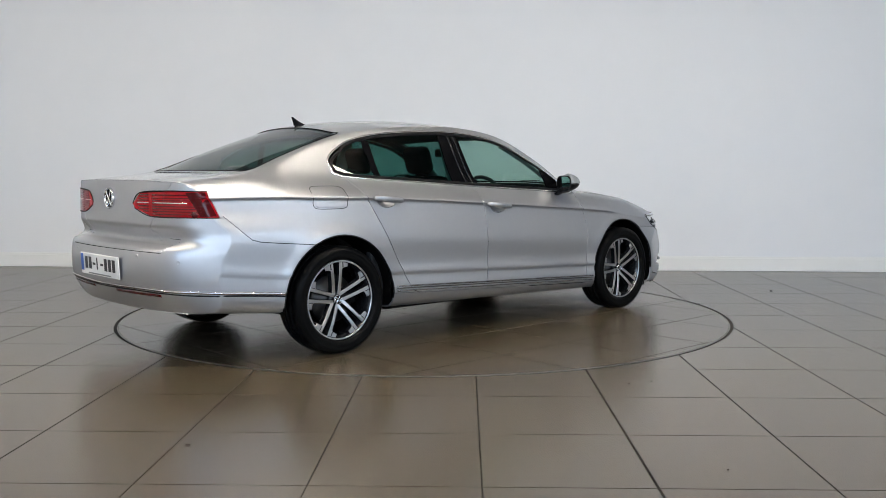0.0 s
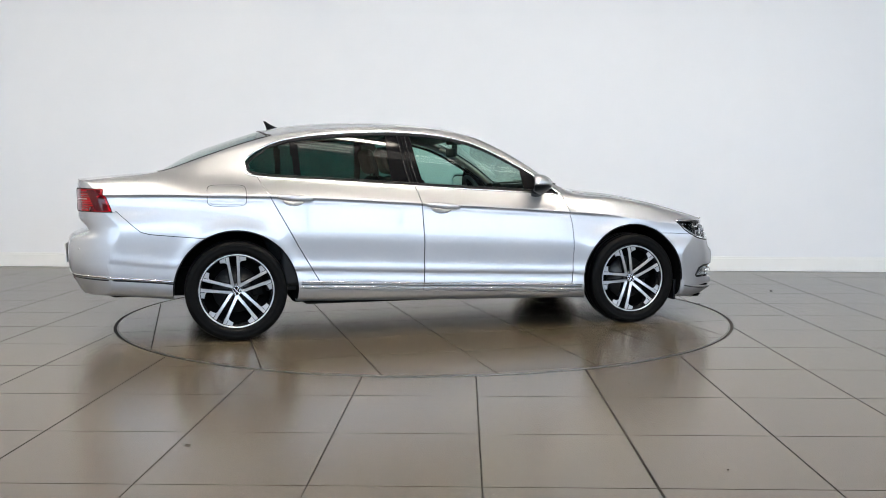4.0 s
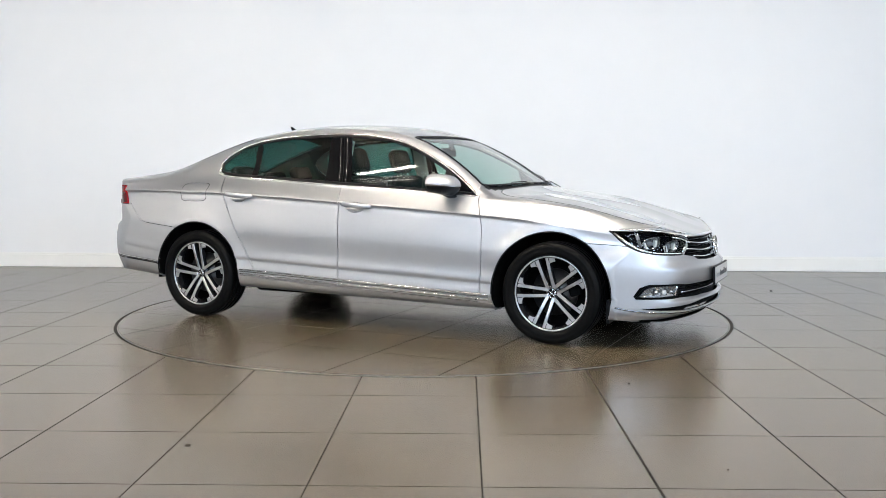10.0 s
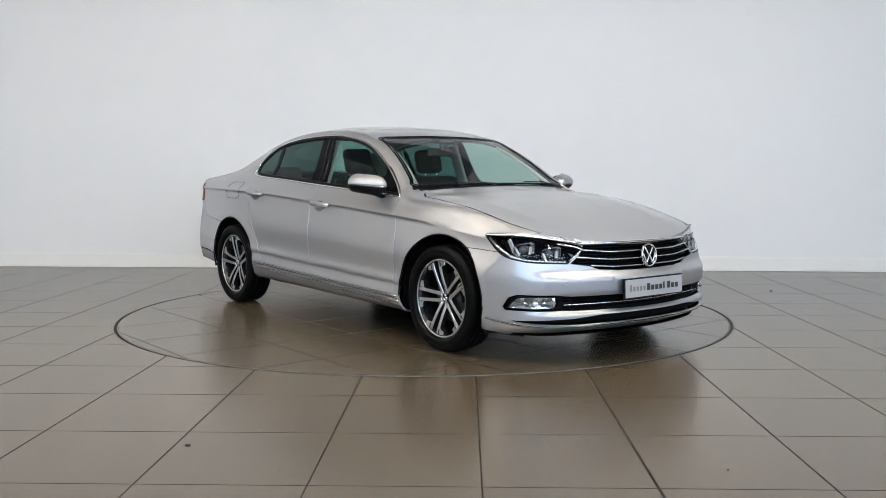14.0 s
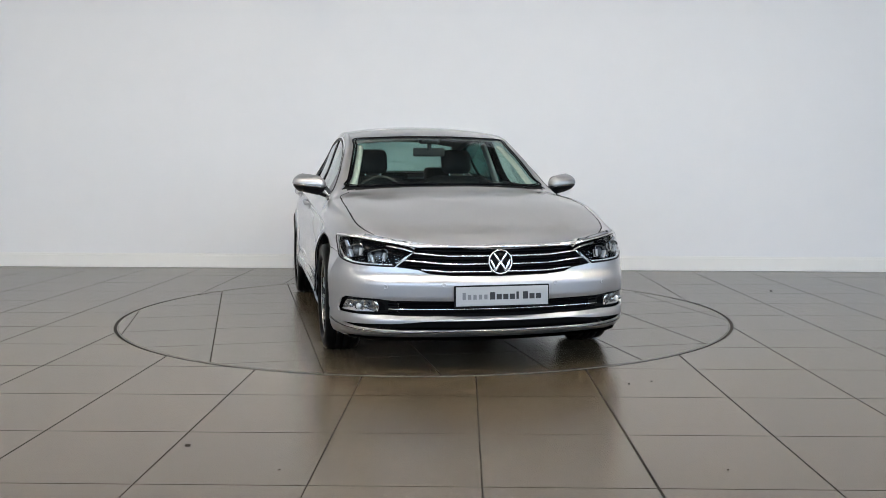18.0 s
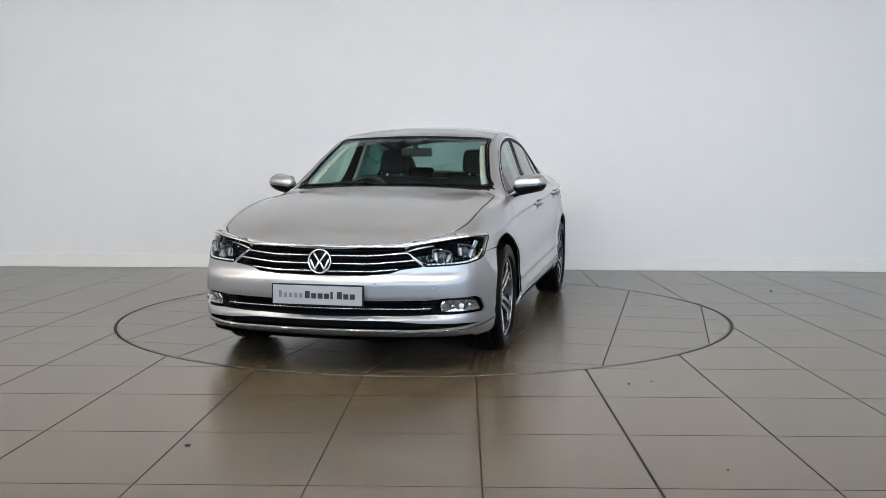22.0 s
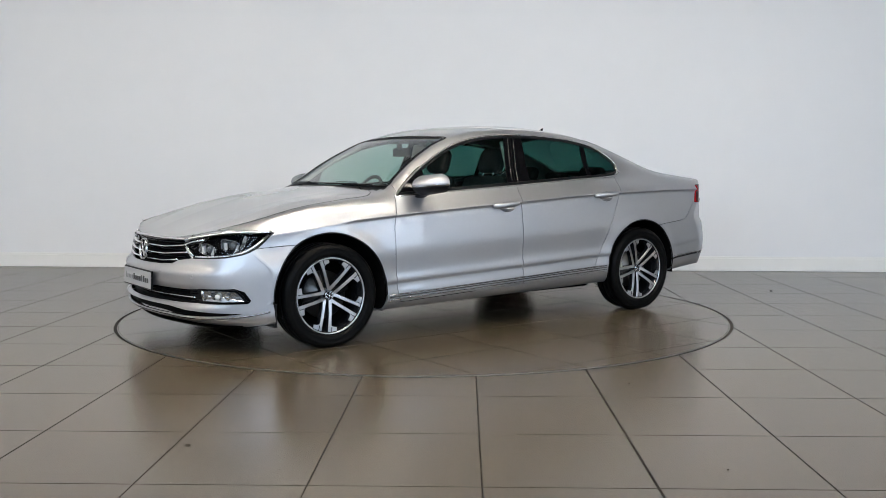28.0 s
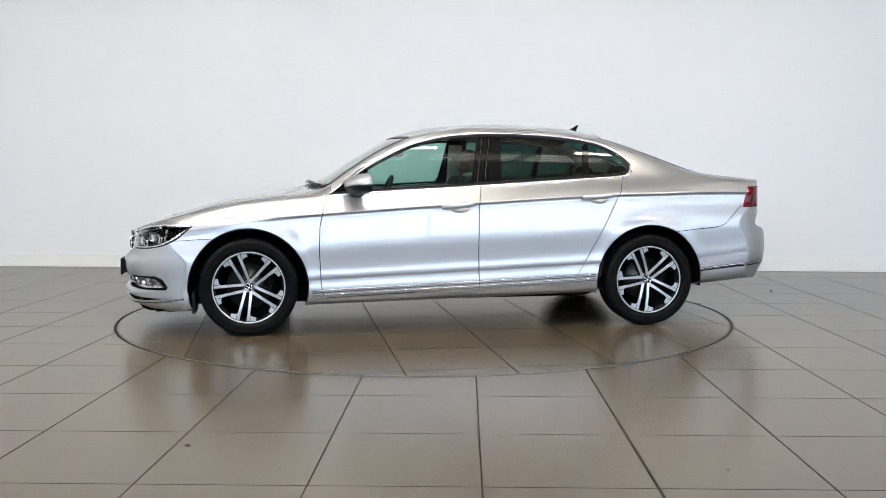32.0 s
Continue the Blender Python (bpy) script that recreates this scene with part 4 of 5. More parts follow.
part("front_bumper_trim", tube(co_, no_, .0055, .0025, both=True), M_DARKCHROME, car, "chrome strip across the front bumper", True)

# ---- front details ----
def bar_on_front(zs, y1, ru, rv, lift, n=12):
    co, no = [], []
    for k in range(n + 1):
        y = y1 * k / n
        p, q = at_front(y, zs if not callable(zs) else zs(y))
        if p is not None:
            co.append(p)
            no.append(Vector((1, .12 * y, 0)).normalized())
    return tube(co, no, ru, rv, both=True, lift=lift)


for zz, yy in ((.636, .462), (.593, .51), (.552, .425)):
    part("slat", bar_on_front(lambda y, zz=zz: zz - .003 + .013 * max(abs(y) - .28, 0) / .15, yy, .0055, .014, -.006), M_CHROME, grille_back, "chrome slat", True)
for zz, yy in ((.655, .45), (.614, .48), (.572, .50), (.537, .36)):
    part("slat", bar_on_front(lambda y, zz=zz: zz + .006 * (y / .5) ** 2, yy, .010, .008, -.035), M_GLOSSBLACK, grille_back, "black slat", True)
part("top_bar", bar_on_front(lambda y: .681 + .004 * (y / .5) ** 2, .47, .009, .010, .002), M_CHROME, grille_back, "wide chrome bar", True)
# bright brow along the upper edge of each headlamp
co_, no_ = on_skin([(1.675, .688), (1.60, .698), (1.49, .710), (1.31, .728), (1.12, .738), (.93, .735)], lambda a, z: at_skew(a, z, 1), 5)
for k, h in enumerate(heads):
    part("brow", tube(co_, no_, .008, .004, mirrored=k == 1), M_CHROME, h, "chrome brow", True)


def lathe(profile, n=32, caps=True):
    """A turned form about the x axis from (x, radius) pairs."""
    bm = bmesh.new()
    rings = [[bm.verts.new((x, r * math.cos(2 * math.pi * k / n), r * math.sin(2 * math.pi * k / n))) for k in range(n)] for x, r in profile]
    for a, b in zip(rings, rings[1:]):
        for k in range(n):
            bm.faces.new((a[k], a[(k + 1) % n], b[(k + 1) % n], b[k]))
    for r in (rings[0], rings[-1]) if caps else ():
        if (r[0].co - r[n // 2].co).length > 1e-4:
            bm.faces.new(r)
    bmesh.ops.remove_doubles(bm, verts=bm.verts[:], dist=1e-5)
    bmesh.ops.recalc_face_normals(bm, faces=bm.faces[:])
    return bm


def emblem(parent, m, r):
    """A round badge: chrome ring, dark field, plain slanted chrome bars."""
    b = part("badge", lathe([(-.006, r * .98), (.004, r * .98), (.004, .0001)]), M_GLOSSBLACK, parent, "round chrome badge", True)
    b.matrix_local = m
    q = part("ring", lathe([(-.004, r * .86), (.009, r * .88), (.012, r * .94), (.009, r), (-.006, r)]), M_CHROME, b, "chrome ring", True)
    bm = bmesh.new()
    for y0, z0, y1, z1 in ((-.50, .68, -.05, -.06), (.50, .68, .05, -.06), (-.78, .18, -.40, -.72), (.78, .18, .40, -.72), (-.40, -.72, -.02, .02), (.40, -.72, .02, .02)):
        d = Vector((0, y1 - y0, z1 - z0)) * r
        L_ = d.length
        b3 = box_bm(.003, .010, -L_ / 2, L_ / 2, -r * .085, r * .085, bevel=r * .03)
        merge(bm, b3, Matrix.Translation((0, (y0 + y1) / 2 * r, (z0 + z1) / 2 * r)) @ Matrix.Rotation(math.atan2(d.z, d.y), 4, "X"))
    part("bars", bm, M_CHROME, b, "", True)
    return b


emblem(grille_back, pose(2.258, 0, .602, 0, -6, 0), .068)


# headlamp insides
def headlamp_inside(h, mirrored):
    sgn = -1 if mirrored else 1
    d = panel_data(panels["headlamp"], flange=0, gap=0, lift=-.055)
    panel_object("housing", d, M_GLOSSBLACK, h, "black housing", mirrored)

    def put(bm, m):
        bm.transform(m)
        if mirrored:
            bm.transform(Matrix.Diagonal((1, -1, 1, 1)))
            bmesh.ops.reverse_faces(bm, faces=bm.faces[:])
        return bm

    for a, z, turn in ((1.235, .664, 44), (1.455, .640, 28)):
        p, n = at_skew(a, z, 1)
        base = Matrix.Translation(p - n * .026) @ Matrix.Rotation(radians(turn), 4, "Z") @ Matrix.Rotation(radians(-10), 4, "X")

        def squarish(w_, h_, x_, n_=28):
            return [Vector((x_, w_ * abs(math.cos(t)) ** .5 * np.sign(math.cos(t)) - .25 * h_ * math.sin(t), h_ * abs(math.sin(t)) ** .5 * np.sign(math.sin(t)))) for t in np.linspace(0, 2 * math.pi, n_ + 1)[:-1]]

        # bright dish that narrows to the back
        bm = bmesh.new()
        rings = [[bm.verts.new(v) for v in squarish(w_, h_, x_)] for w_, h_, x_ in ((.056, .032, .012), (.050, .028, .006), (.036, .021, -.014), (.024, .016, -.022))]
        for r0, r1 in zip(rings, rings[1:]):
            for q in range(28):
                bm.faces.new((r0[q], r0[(q + 1) % 28], r1[(q + 1) % 28], r1[q]))
        bm.faces.new(rings[-1])
        part("reflector_dish", put(bm, base), M_DARKCHROME, h, "smoky chrome reflector dish", False)
        rim_path = squarish(.057, .033, .013)
        part("module_frame", put(tube(rim_path, [Vector((1, 0, 0))] * 28, .0022, .003, closed=True), base), M_DARKCHROME, h, "thin smoky lamp frame", True)
        lens = lathe([(-.022, .026), (-.010, .026), (.0, .021), (.006, .012), (.008, .0001)], 24)
        part("module_lens", put(lens, base @ Matrix.Translation((0, .006, 0))), M_PROJ, h, "glass projector lens", True)
        for y_, w_, tilt in ((-.034, .008, 18), (.040, .006, -14)):
            part("facet", put(box_bm(-.012, .009, y_ - w_, y_ + w_, -.022, .022, bevel=.002), base @ Matrix.Rotation(radians(tilt), 4, "X")), M_AMBERLESS, h, "bright reflector facet")
    # pale band inside the outer edge of the lamp
    co, no = [], []
    for a, z in ((.945, .722), (1.025, .658), (1.11, .622), (1.20, .602)):
        p, n = at_skew(a, z, 1)
        co.append(p)
        no.append(n)
    part("outer_band", tube(co, no, .009, .004, mirrored=mirrored, lift=-.014), M_SATIN, h, "satin silver band", True)
    p, n = at_skew(1.13, .675, 1)
    bl = box_bm(-.004, .004, -.012, .012, -.045, .045, bevel=.003)
    part("blade", put(bl, Matrix.Translation(p - n * .030) @ Matrix.Rotation(radians(40), 4, "Z") @ Matrix.Rotation(radians(-24), 4, "X")), M_SATIN, h, "", False)
    # row of small lights along the lower edge
    for k in range(13):
        t = k / 12
        a = 1.56 - .42 * t
        z = float(np.interp(a, (1.0, 1.10, 1.25, 1.43, 1.585), (.655, .609, .587, .579, .575))) + .010
        p, n = at_skew(a, z, 1)
        ang = math.degrees(math.atan2(n.y, n.x))
        part("running_light", put(box_bm(-.004, .004, -.010, .010, -.0045, .0045, bevel=.002), Matrix.Translation(p - n * .008) @ Matrix.Rotation(radians(ang), 4, "Z")), M_LENS, h, "", False)
    # inner arrow of chrome
    co, no = [], []
    for a, z in ((1.60, .590), (1.655, .622), (1.705, .658), (1.62, .676), (1.50, .690)):
        p, n = at_skew(a, z, 1)
        co.append(p)
        no.append(n)
    part("inner_frame", tube(co, no, .007, .005, mirrored=mirrored, lift=-.010), M_SATIN, h, "satin silver frame", True)
    low = [(1.585, .5785), (1.43, .5825), (1.25, .5905), (1.10, .612), (1.01, .653), (.925, .725)]
    co, no = on_skin(low, lambda a, z: at_skew(a, z, 1), 4)
    part("lower_seal", tube(co, no, .005, .003, mirrored=mirrored, lift=-.001), M_BLACK, h, "", True)


for k, h in enumerate(heads):
    headlamp_inside(h, k == 1)

# lower intake: bars, fog lamps
part("bar", bar_on_front(.346, .60, .005, .010, -.012), M_CHROME, intake, "chrome bar", True)
for zz in (.325, .366, .382):
    part("bar", bar_on_front(zz, .60, .004, .006, -.028), M_GLOSSBLACK, intake, "black bar", True)
for m in (False, True):
    co, no = [], []
    fog = new("fog_lamp")
    fog.parent = car
    fog["label"] = "clear fog lamp in a black surround"
    poly = [(1.12, .338), (1.165, .374), (1.235, .388), (1.47, .386), (1.47, .345), (1.455, .328), (1.14, .328)]

    def patch(poly_, lift, nm, material, parent, label=""):
        bm = bmesh.new()
        pts = []
        for a, z in smooth_line(poly_, True, 2):
            p, n = at_skew(a, z, 1)
            pts.append((p + n * lift, p + n * (lift - .02)))
        c = sum((p[0] for p in pts), Vector()) / len(pts)
        if m:
            pts = [(Vector((p.x, -p.y, p.z)), Vector((q.x, -q.y, q.z))) for p, q in pts]
            c = Vector((c.x, -c.y, c.z))
        up = [bm.verts.new(p[0]) for p in pts]
        dn = [bm.verts.new(p[1]) for p in pts]
        cv = bm.verts.new(c + Vector((.012, 0, 0)))
        n_ = len(pts)
        for i in range(n_):
            bm.faces.new((up[i], up[(i + 1) % n_], cv))
            bm.faces.new((up[i], dn[i], dn[(i + 1) % n_], up[(i + 1) % n_]))
        bmesh.ops.recalc_face_normals(bm, faces=bm.faces[:])
        return part(nm, bm, material, parent, label, False)

    patch([(1.10, .335), (1.155, .382), (1.225, .396), (1.60, .394), (1.62, .33), (1.60, .322), (1.12, .322)], -.020, "surround", M_BLACK, fog)
    patch(poly, -.012, "lens", M_FOG, fog, "clear lens")
    for a, r_ in ((1.25, .013), (1.33, .016), (1.40, .013)):
        p, n = at_skew(a, .357, 1)
        q = lathe([(-.01, r_), (.004, r_), (.008, r_ * .5), (.009, .0001)], 8)
        q.transform(Matrix.Translation(p - n * .002) @ Matrix.Rotation(radians(35), 4, "Z"))
        if m:
            q.transform(Matrix.Diagonal((1, -1, 1, 1)))
            bmesh.ops.reverse_faces(q, faces=q.faces[:])
        part("bulb_lens", q, M_AMBERLESS if r_ > .014 else M_FOG, fog, "", True)
    p0, n0 = at_skew(1.50, .357, 1)
    co, no = [], []
    for a, z in ((1.475, .330), (1.485, .36), (1.475, .388)):
        p, n = at_skew(a, z, 1)
        co.append(p)
        no.append(n)
    part("bezel", tube(co, no, .009, .005, mirrored=m, lift=-.010), M_CHROME, fog, "chrome edge", True)

# parking sensors, tow cover
for y, z, where in ((.315, .482, at_front), (.62, .470, at_front), (.42, .62, at_rear), (.72, .60, at_rear)):
    for sgn in (1, -1):
        p, n = where(y, z)
        b = lathe([(-.004, .013), (.0012, .0125), (.0016, .0105), (.0012, .0098), (.0015, .0001)], 20)
        b.transform(Matrix.Translation((p.x, sgn * p.y, p.z)) @ Matrix.Rotation(math.atan2(n.y * sgn, n.x), 4, "Z"))
        part("parking_sensor", b, M_PAINT, fbump if p.x > 0 else rbump, "small round sensor", True)

# front plate: dealer panel whose lettering is drawn as bars
plate = new("front_plate")
plate.parent = car
plate["label"] = "silver dealer plate in a black frame"
plate.matrix_local = pose(2.305, 0, .421, 0, -2, 0)
part("frame", box_bm(-.012, .002, -.266, .266, -.059, .060, bevel=.004), M_BLACK, plate, "black frame")
part("panel", box_bm(.0022, .0045, -.258, .258, -.051, .052, bevel=.001), M_PLATE, plate, "pale silver panel")
for k in range(5):
    y0 = -.222 + k * .030
    part("bar", box_bm(.0047, .0054, y0, y0 + .018, -.016, .022 if k == 0 else .010, bevel=.0003), M_GREYINK, plate, "grey bar in place of a character")
for k in range(8):
    y0 = -.070 + k * .037
    part("bar", box_bm(.0047, .0056, y0, y0 + (.014 if k == 4 else .029), -.018, .022 if k in (0, 4, 5) else .011, bevel=.0003), M_INK, plate, "black bar in place of a character")

# ---- rear details ----
plate = new("rear_plate")
plate.parent = car
plate["label"] = "white rear plate with a blue end band"
plate.matrix_local = pose(-2.489, 0, .548, 0, 3, 180)
part("frame", box_bm(-.006, .002, -.266, .266, -.068, .060, bevel=.003), M_PLATE, plate, "white plate frame")
part("panel", box_bm(.0022, .0045, -.258, .258, -.048, .056, bevel=.001), M_PLATE, plate, "white panel")
part("band", box_bm(.0047, .0054, -.257, -.218, -.047, .055, bevel=.0003), M_BLUE, plate, "blue band")
for k in range(8):
    y0 = -.195 + k * .055
    part("bar", box_bm(.0047, .0056, y0, y0 + (.018 if k in (3,) else .040), -.032 if k not in (2, 4) else -.006, .040 if k not in (2, 4) else .008, bevel=.0003), M_INK, plate, "black bar in place of a character")
part("bar", box_bm(.0023, .0030, -.16, .16, -.062, -.054, bevel=.0002), M_GREYINK, plate, "grey bar in place of small print")

for o in plate.children:
    if o.name.split(".")[0] in ("frame", "panel"):
        o.data.materials[0] = M_PLATEWHITE
p, n = at_rear(0, .93)
emblem(lid, pose(p.x - .002, 0, .935, 0, 2, 180), .062)
for k, (tl, ll) in enumerate(zip(tails, lidlamps)):
    # pale bars inside the red lamps
    for z, m_, r in ((.918, M_SILVERBAR, .0035), (.962, M_DEEPRED, .004), (.945, M_DEEPRED, .003), (.932, M_DEEPRED, .003), (.900, M_DEEPRED, .003), (.886, M_DEEPRED, .003), (.872, M_DEEPRED, .003), (.857, M_DEEPRED, .003)):
        for par, a0, a1 in ((ll, -2.07 + .9 * abs(z - .917) + (.03 if z < .88 else 0), -1.935), (tl, -1.90, -1.58 if m_ is M_SILVERBAR else -1.47)):
            if par is ll and z < .865:
                continue
            co, no = on_skin([(a0 + (a1 - a0) * i / 5, z) for i in range(6)], lambda a, z_: at_skew(a, z_, -1), 2)
            part("light_bar", tube(co, no, r, .0015, mirrored=k == 1, lift=.003), m_, par, "pale light bar" if m_ is M_SILVERBAR else "", True)
    co, no = on_skin([(-2.12, .911), (-2.035, .973), (-1.73, .985), (-1.44, .981)], lambda a, z_: at_skew(a, z_, -1), 6)
    part("upper_edge", tube(co, no, .003, .003, mirrored=k == 1, lift=.002), M_DARK, tl, "dark upper edge", True)
    co, no = on_skin([(-2.10, .886), (-1.925, .843), (-1.58, .841), (-1.345, .838)], lambda a, z_: at_skew(a, z_, -1), 6)
    part("lower_edge", tube(co, no, .003, .003, mirrored=k == 1, lift=.002), M_DARK, tl, "dark lower edge", True)
    p, n = at_skew(-1.52, .855, -1)
    b = lathe([(-.004, .019), (.004, .018), (.006, .0001)], 20)
    b.transform(Matrix.Translation(p + n * .002) @ Matrix.Rotation(math.atan2(n.y, n.x), 4, "Z"))
    if k:
        b.transform(Matrix.Diagonal((1, -1, 1, 1)))
        bmesh.ops.reverse_faces(b, faces=b.faces[:])
    part("reflector", b, M_DEEPRED, tl, "", True)
    # dark reflection painted as a patch over the outer tip of the lamp
    bm = bmesh.new()
    rows = []
    for i in range(9):
        row = []
        for j in range(9):
            u_, v_ = i / 8, j / 8
            a0 = (-1.590 + .115 * v_) * (1 - u_) + (-1.452 + .085 * v_) * u_
            q, n = at_skew(a0, .976 - .130 * v_, -1)
            q = q + n * .0042
            row.append(bm.verts.new((q.x, -q.y if k else q.y, q.z)))
        rows.append(row)
    for r0, r1 in zip(rows, rows[1:]):
        for j in range(8):
            bm.faces.new((r0[j], r0[j + 1], r1[j + 1], r1[j]) if k else (r0[j], r1[j], r1[j + 1], r0[j + 1]))
    part("tip_reflection", bm, M_TIPREFLECTION, tl, "dark reflection painted over the red outer lens", True)
    # reflectors low in the bumper
    co, no = on_skin([(-2.30 + .5 * i / 6, .412 - .0 * i) for i in range(7)], lambda a, z_: at_skew(a, z_, -1), 3)
    part("reflector", tube(co, no, .009, .003, mirrored=k == 1), M_DEEPRED, rbump, "dark red low reflector", True)

# ---- side details ----
def flap_patch(x0, x1, z0, z1, lift, mirrored):
    """A rounded rectangular cover that follows the skin."""
    bm = bmesh.new()
    rows = []
    n = 14
    for i in range(n + 1):
        row = []
        for j in range(n + 1):
            u, v = i / n * 2 - 1, j / n * 2 - 1
            # rounded corners
            du, dv = u * math.sqrt(1 - .30 * v ** 8), v * math.sqrt(1 - .30 * u ** 8)
            p, q = at_side((x0 + x1) / 2 + du * (x1 - x0) / 2, (z0 + z1) / 2 + dv * (z1 - z0) / 2)
            l_ = lift if max(abs(u), abs(v)) < .99 else -.002
            p = p + q * l_
            row.append(bm.verts.new((p.x, -p.y if mirrored else p.y, p.z)))
        rows.append(row)
    for a, b in zip(rows, rows[1:]):
        for k in range(n):
            bm.faces.new((a[k], a[k + 1], b[k + 1], b[k]))
    bmesh.ops.recalc_face_normals(bm, faces=bm.faces[:])
    if (sum((f.normal.y for f in bm.faces)) > 0) == mirrored:
        bmesh.ops.reverse_faces(bm, faces=bm.faces[:])
    return bm


part("fuel_flap", flap_patch(-1.567, -1.325, .872, 1.004, .0012, True), M_PAINT, car, "silver fuel flap", True)
co_, no_ = [], []
for i in range(48):
    t = 2 * math.pi * i / 48
    c, s = math.cos(t), math.sin(t)
    c, s = abs(c) ** .35 * np.sign(c), abs(s) ** .35 * np.sign(s)
    p, q = at_side(-1.446 + c * .122, .938 + s * .067)
    co_.append(p)
    no_.append(q)
part("fuel_flap_gap", tube(co_, no_, .0018, .0016, True, sides=6, mirrored=True), M_DARK, car, "", True)


def handle(xc, zc, door, mirrored):
    """A bar handle over a dished recess."""
    p, q = at_side(xc, zc)
    h = new("door_handle")
    h.parent = door
    h["label"] = "silver bar door handle"
    co, no = [], []
    for i in range(13):
        t = i / 12 * 2 - 1
        a, b = at_side(xc + t * .118, zc - .004 - .010 * t)
        co.append(a + Vector((0, .008 + .030 * (1 - t ** 4), 0)))
        no.append(Vector((0, 1, 0)))
    bm = bmesh.new()
    rings = []
    for i, c in enumerate(co):
        t = i / 12 * 2 - 1
        wz, wy = .020 * (1 - .45 * abs(t) ** 4), .014 * (1 - .3 * abs(t) ** 4)
        rings.append([bm.verts.new((c.x, (c.y + wy * math.cos(2 * math.pi * k / 12)), c.z + wz * math.sin(2 * math.pi * k / 12))) for k in range(12)])
    for a, b in zip(rings, rings[1:]):
        for k in range(12):
            bm.faces.new((a[k], a[(k + 1) % 12], b[(k + 1) % 12], b[k]))
    bm.faces.new(rings[0])
    bm.faces.new(rings[-1])
    if mirrored:
        bm.transform(Matrix.Diagonal((1, -1, 1, 1)))
    bmesh.ops.recalc_face_normals(bm, faces=bm.faces[:])
    part("grip", bm, M_PAINT, h, "", True)
    # the dish behind the grip
    bm = bmesh.new()
    rows = []
    for i in range(6):
        r = i / 5
        row = []
        for k in range(24):
            t = 2 * math.pi * k / 24
            a, b = at_side(xc - .01 + .069 * r * math.cos(t), zc - .020 + .035 * r * math.sin(t))
            y = a.y - .002 - .024 * (1 - r * r) ** .8
            row.append(bm.verts.new((a.x, -y if mirrored else y, a.z)))
        rows.append(row)
    for a, b in zip(rows[1:], rows[2:]):
        for k in range(24):
            bm.faces.new((a[k], a[(k + 1) % 24], b[(k + 1) % 24], b[k]))
    bm.faces.new(rows[1])
    for v in rows[0]:
        bm.verts.remove(v)
    bmesh.ops.recalc_face_normals(bm, faces=bm.faces[:])
    if (sum((f.normal.y for f in bm.faces)) > 0) == mirrored:
        bmesh.ops.reverse_faces(bm, faces=bm.faces[:])
    part("recess", bm, M_PAINT, h, "", True)


for k in (0, 1):
    handle(-1.012, .925, rdoors[k], k == 1)
    handle(-.018, .866, fdoors[k], k == 1)


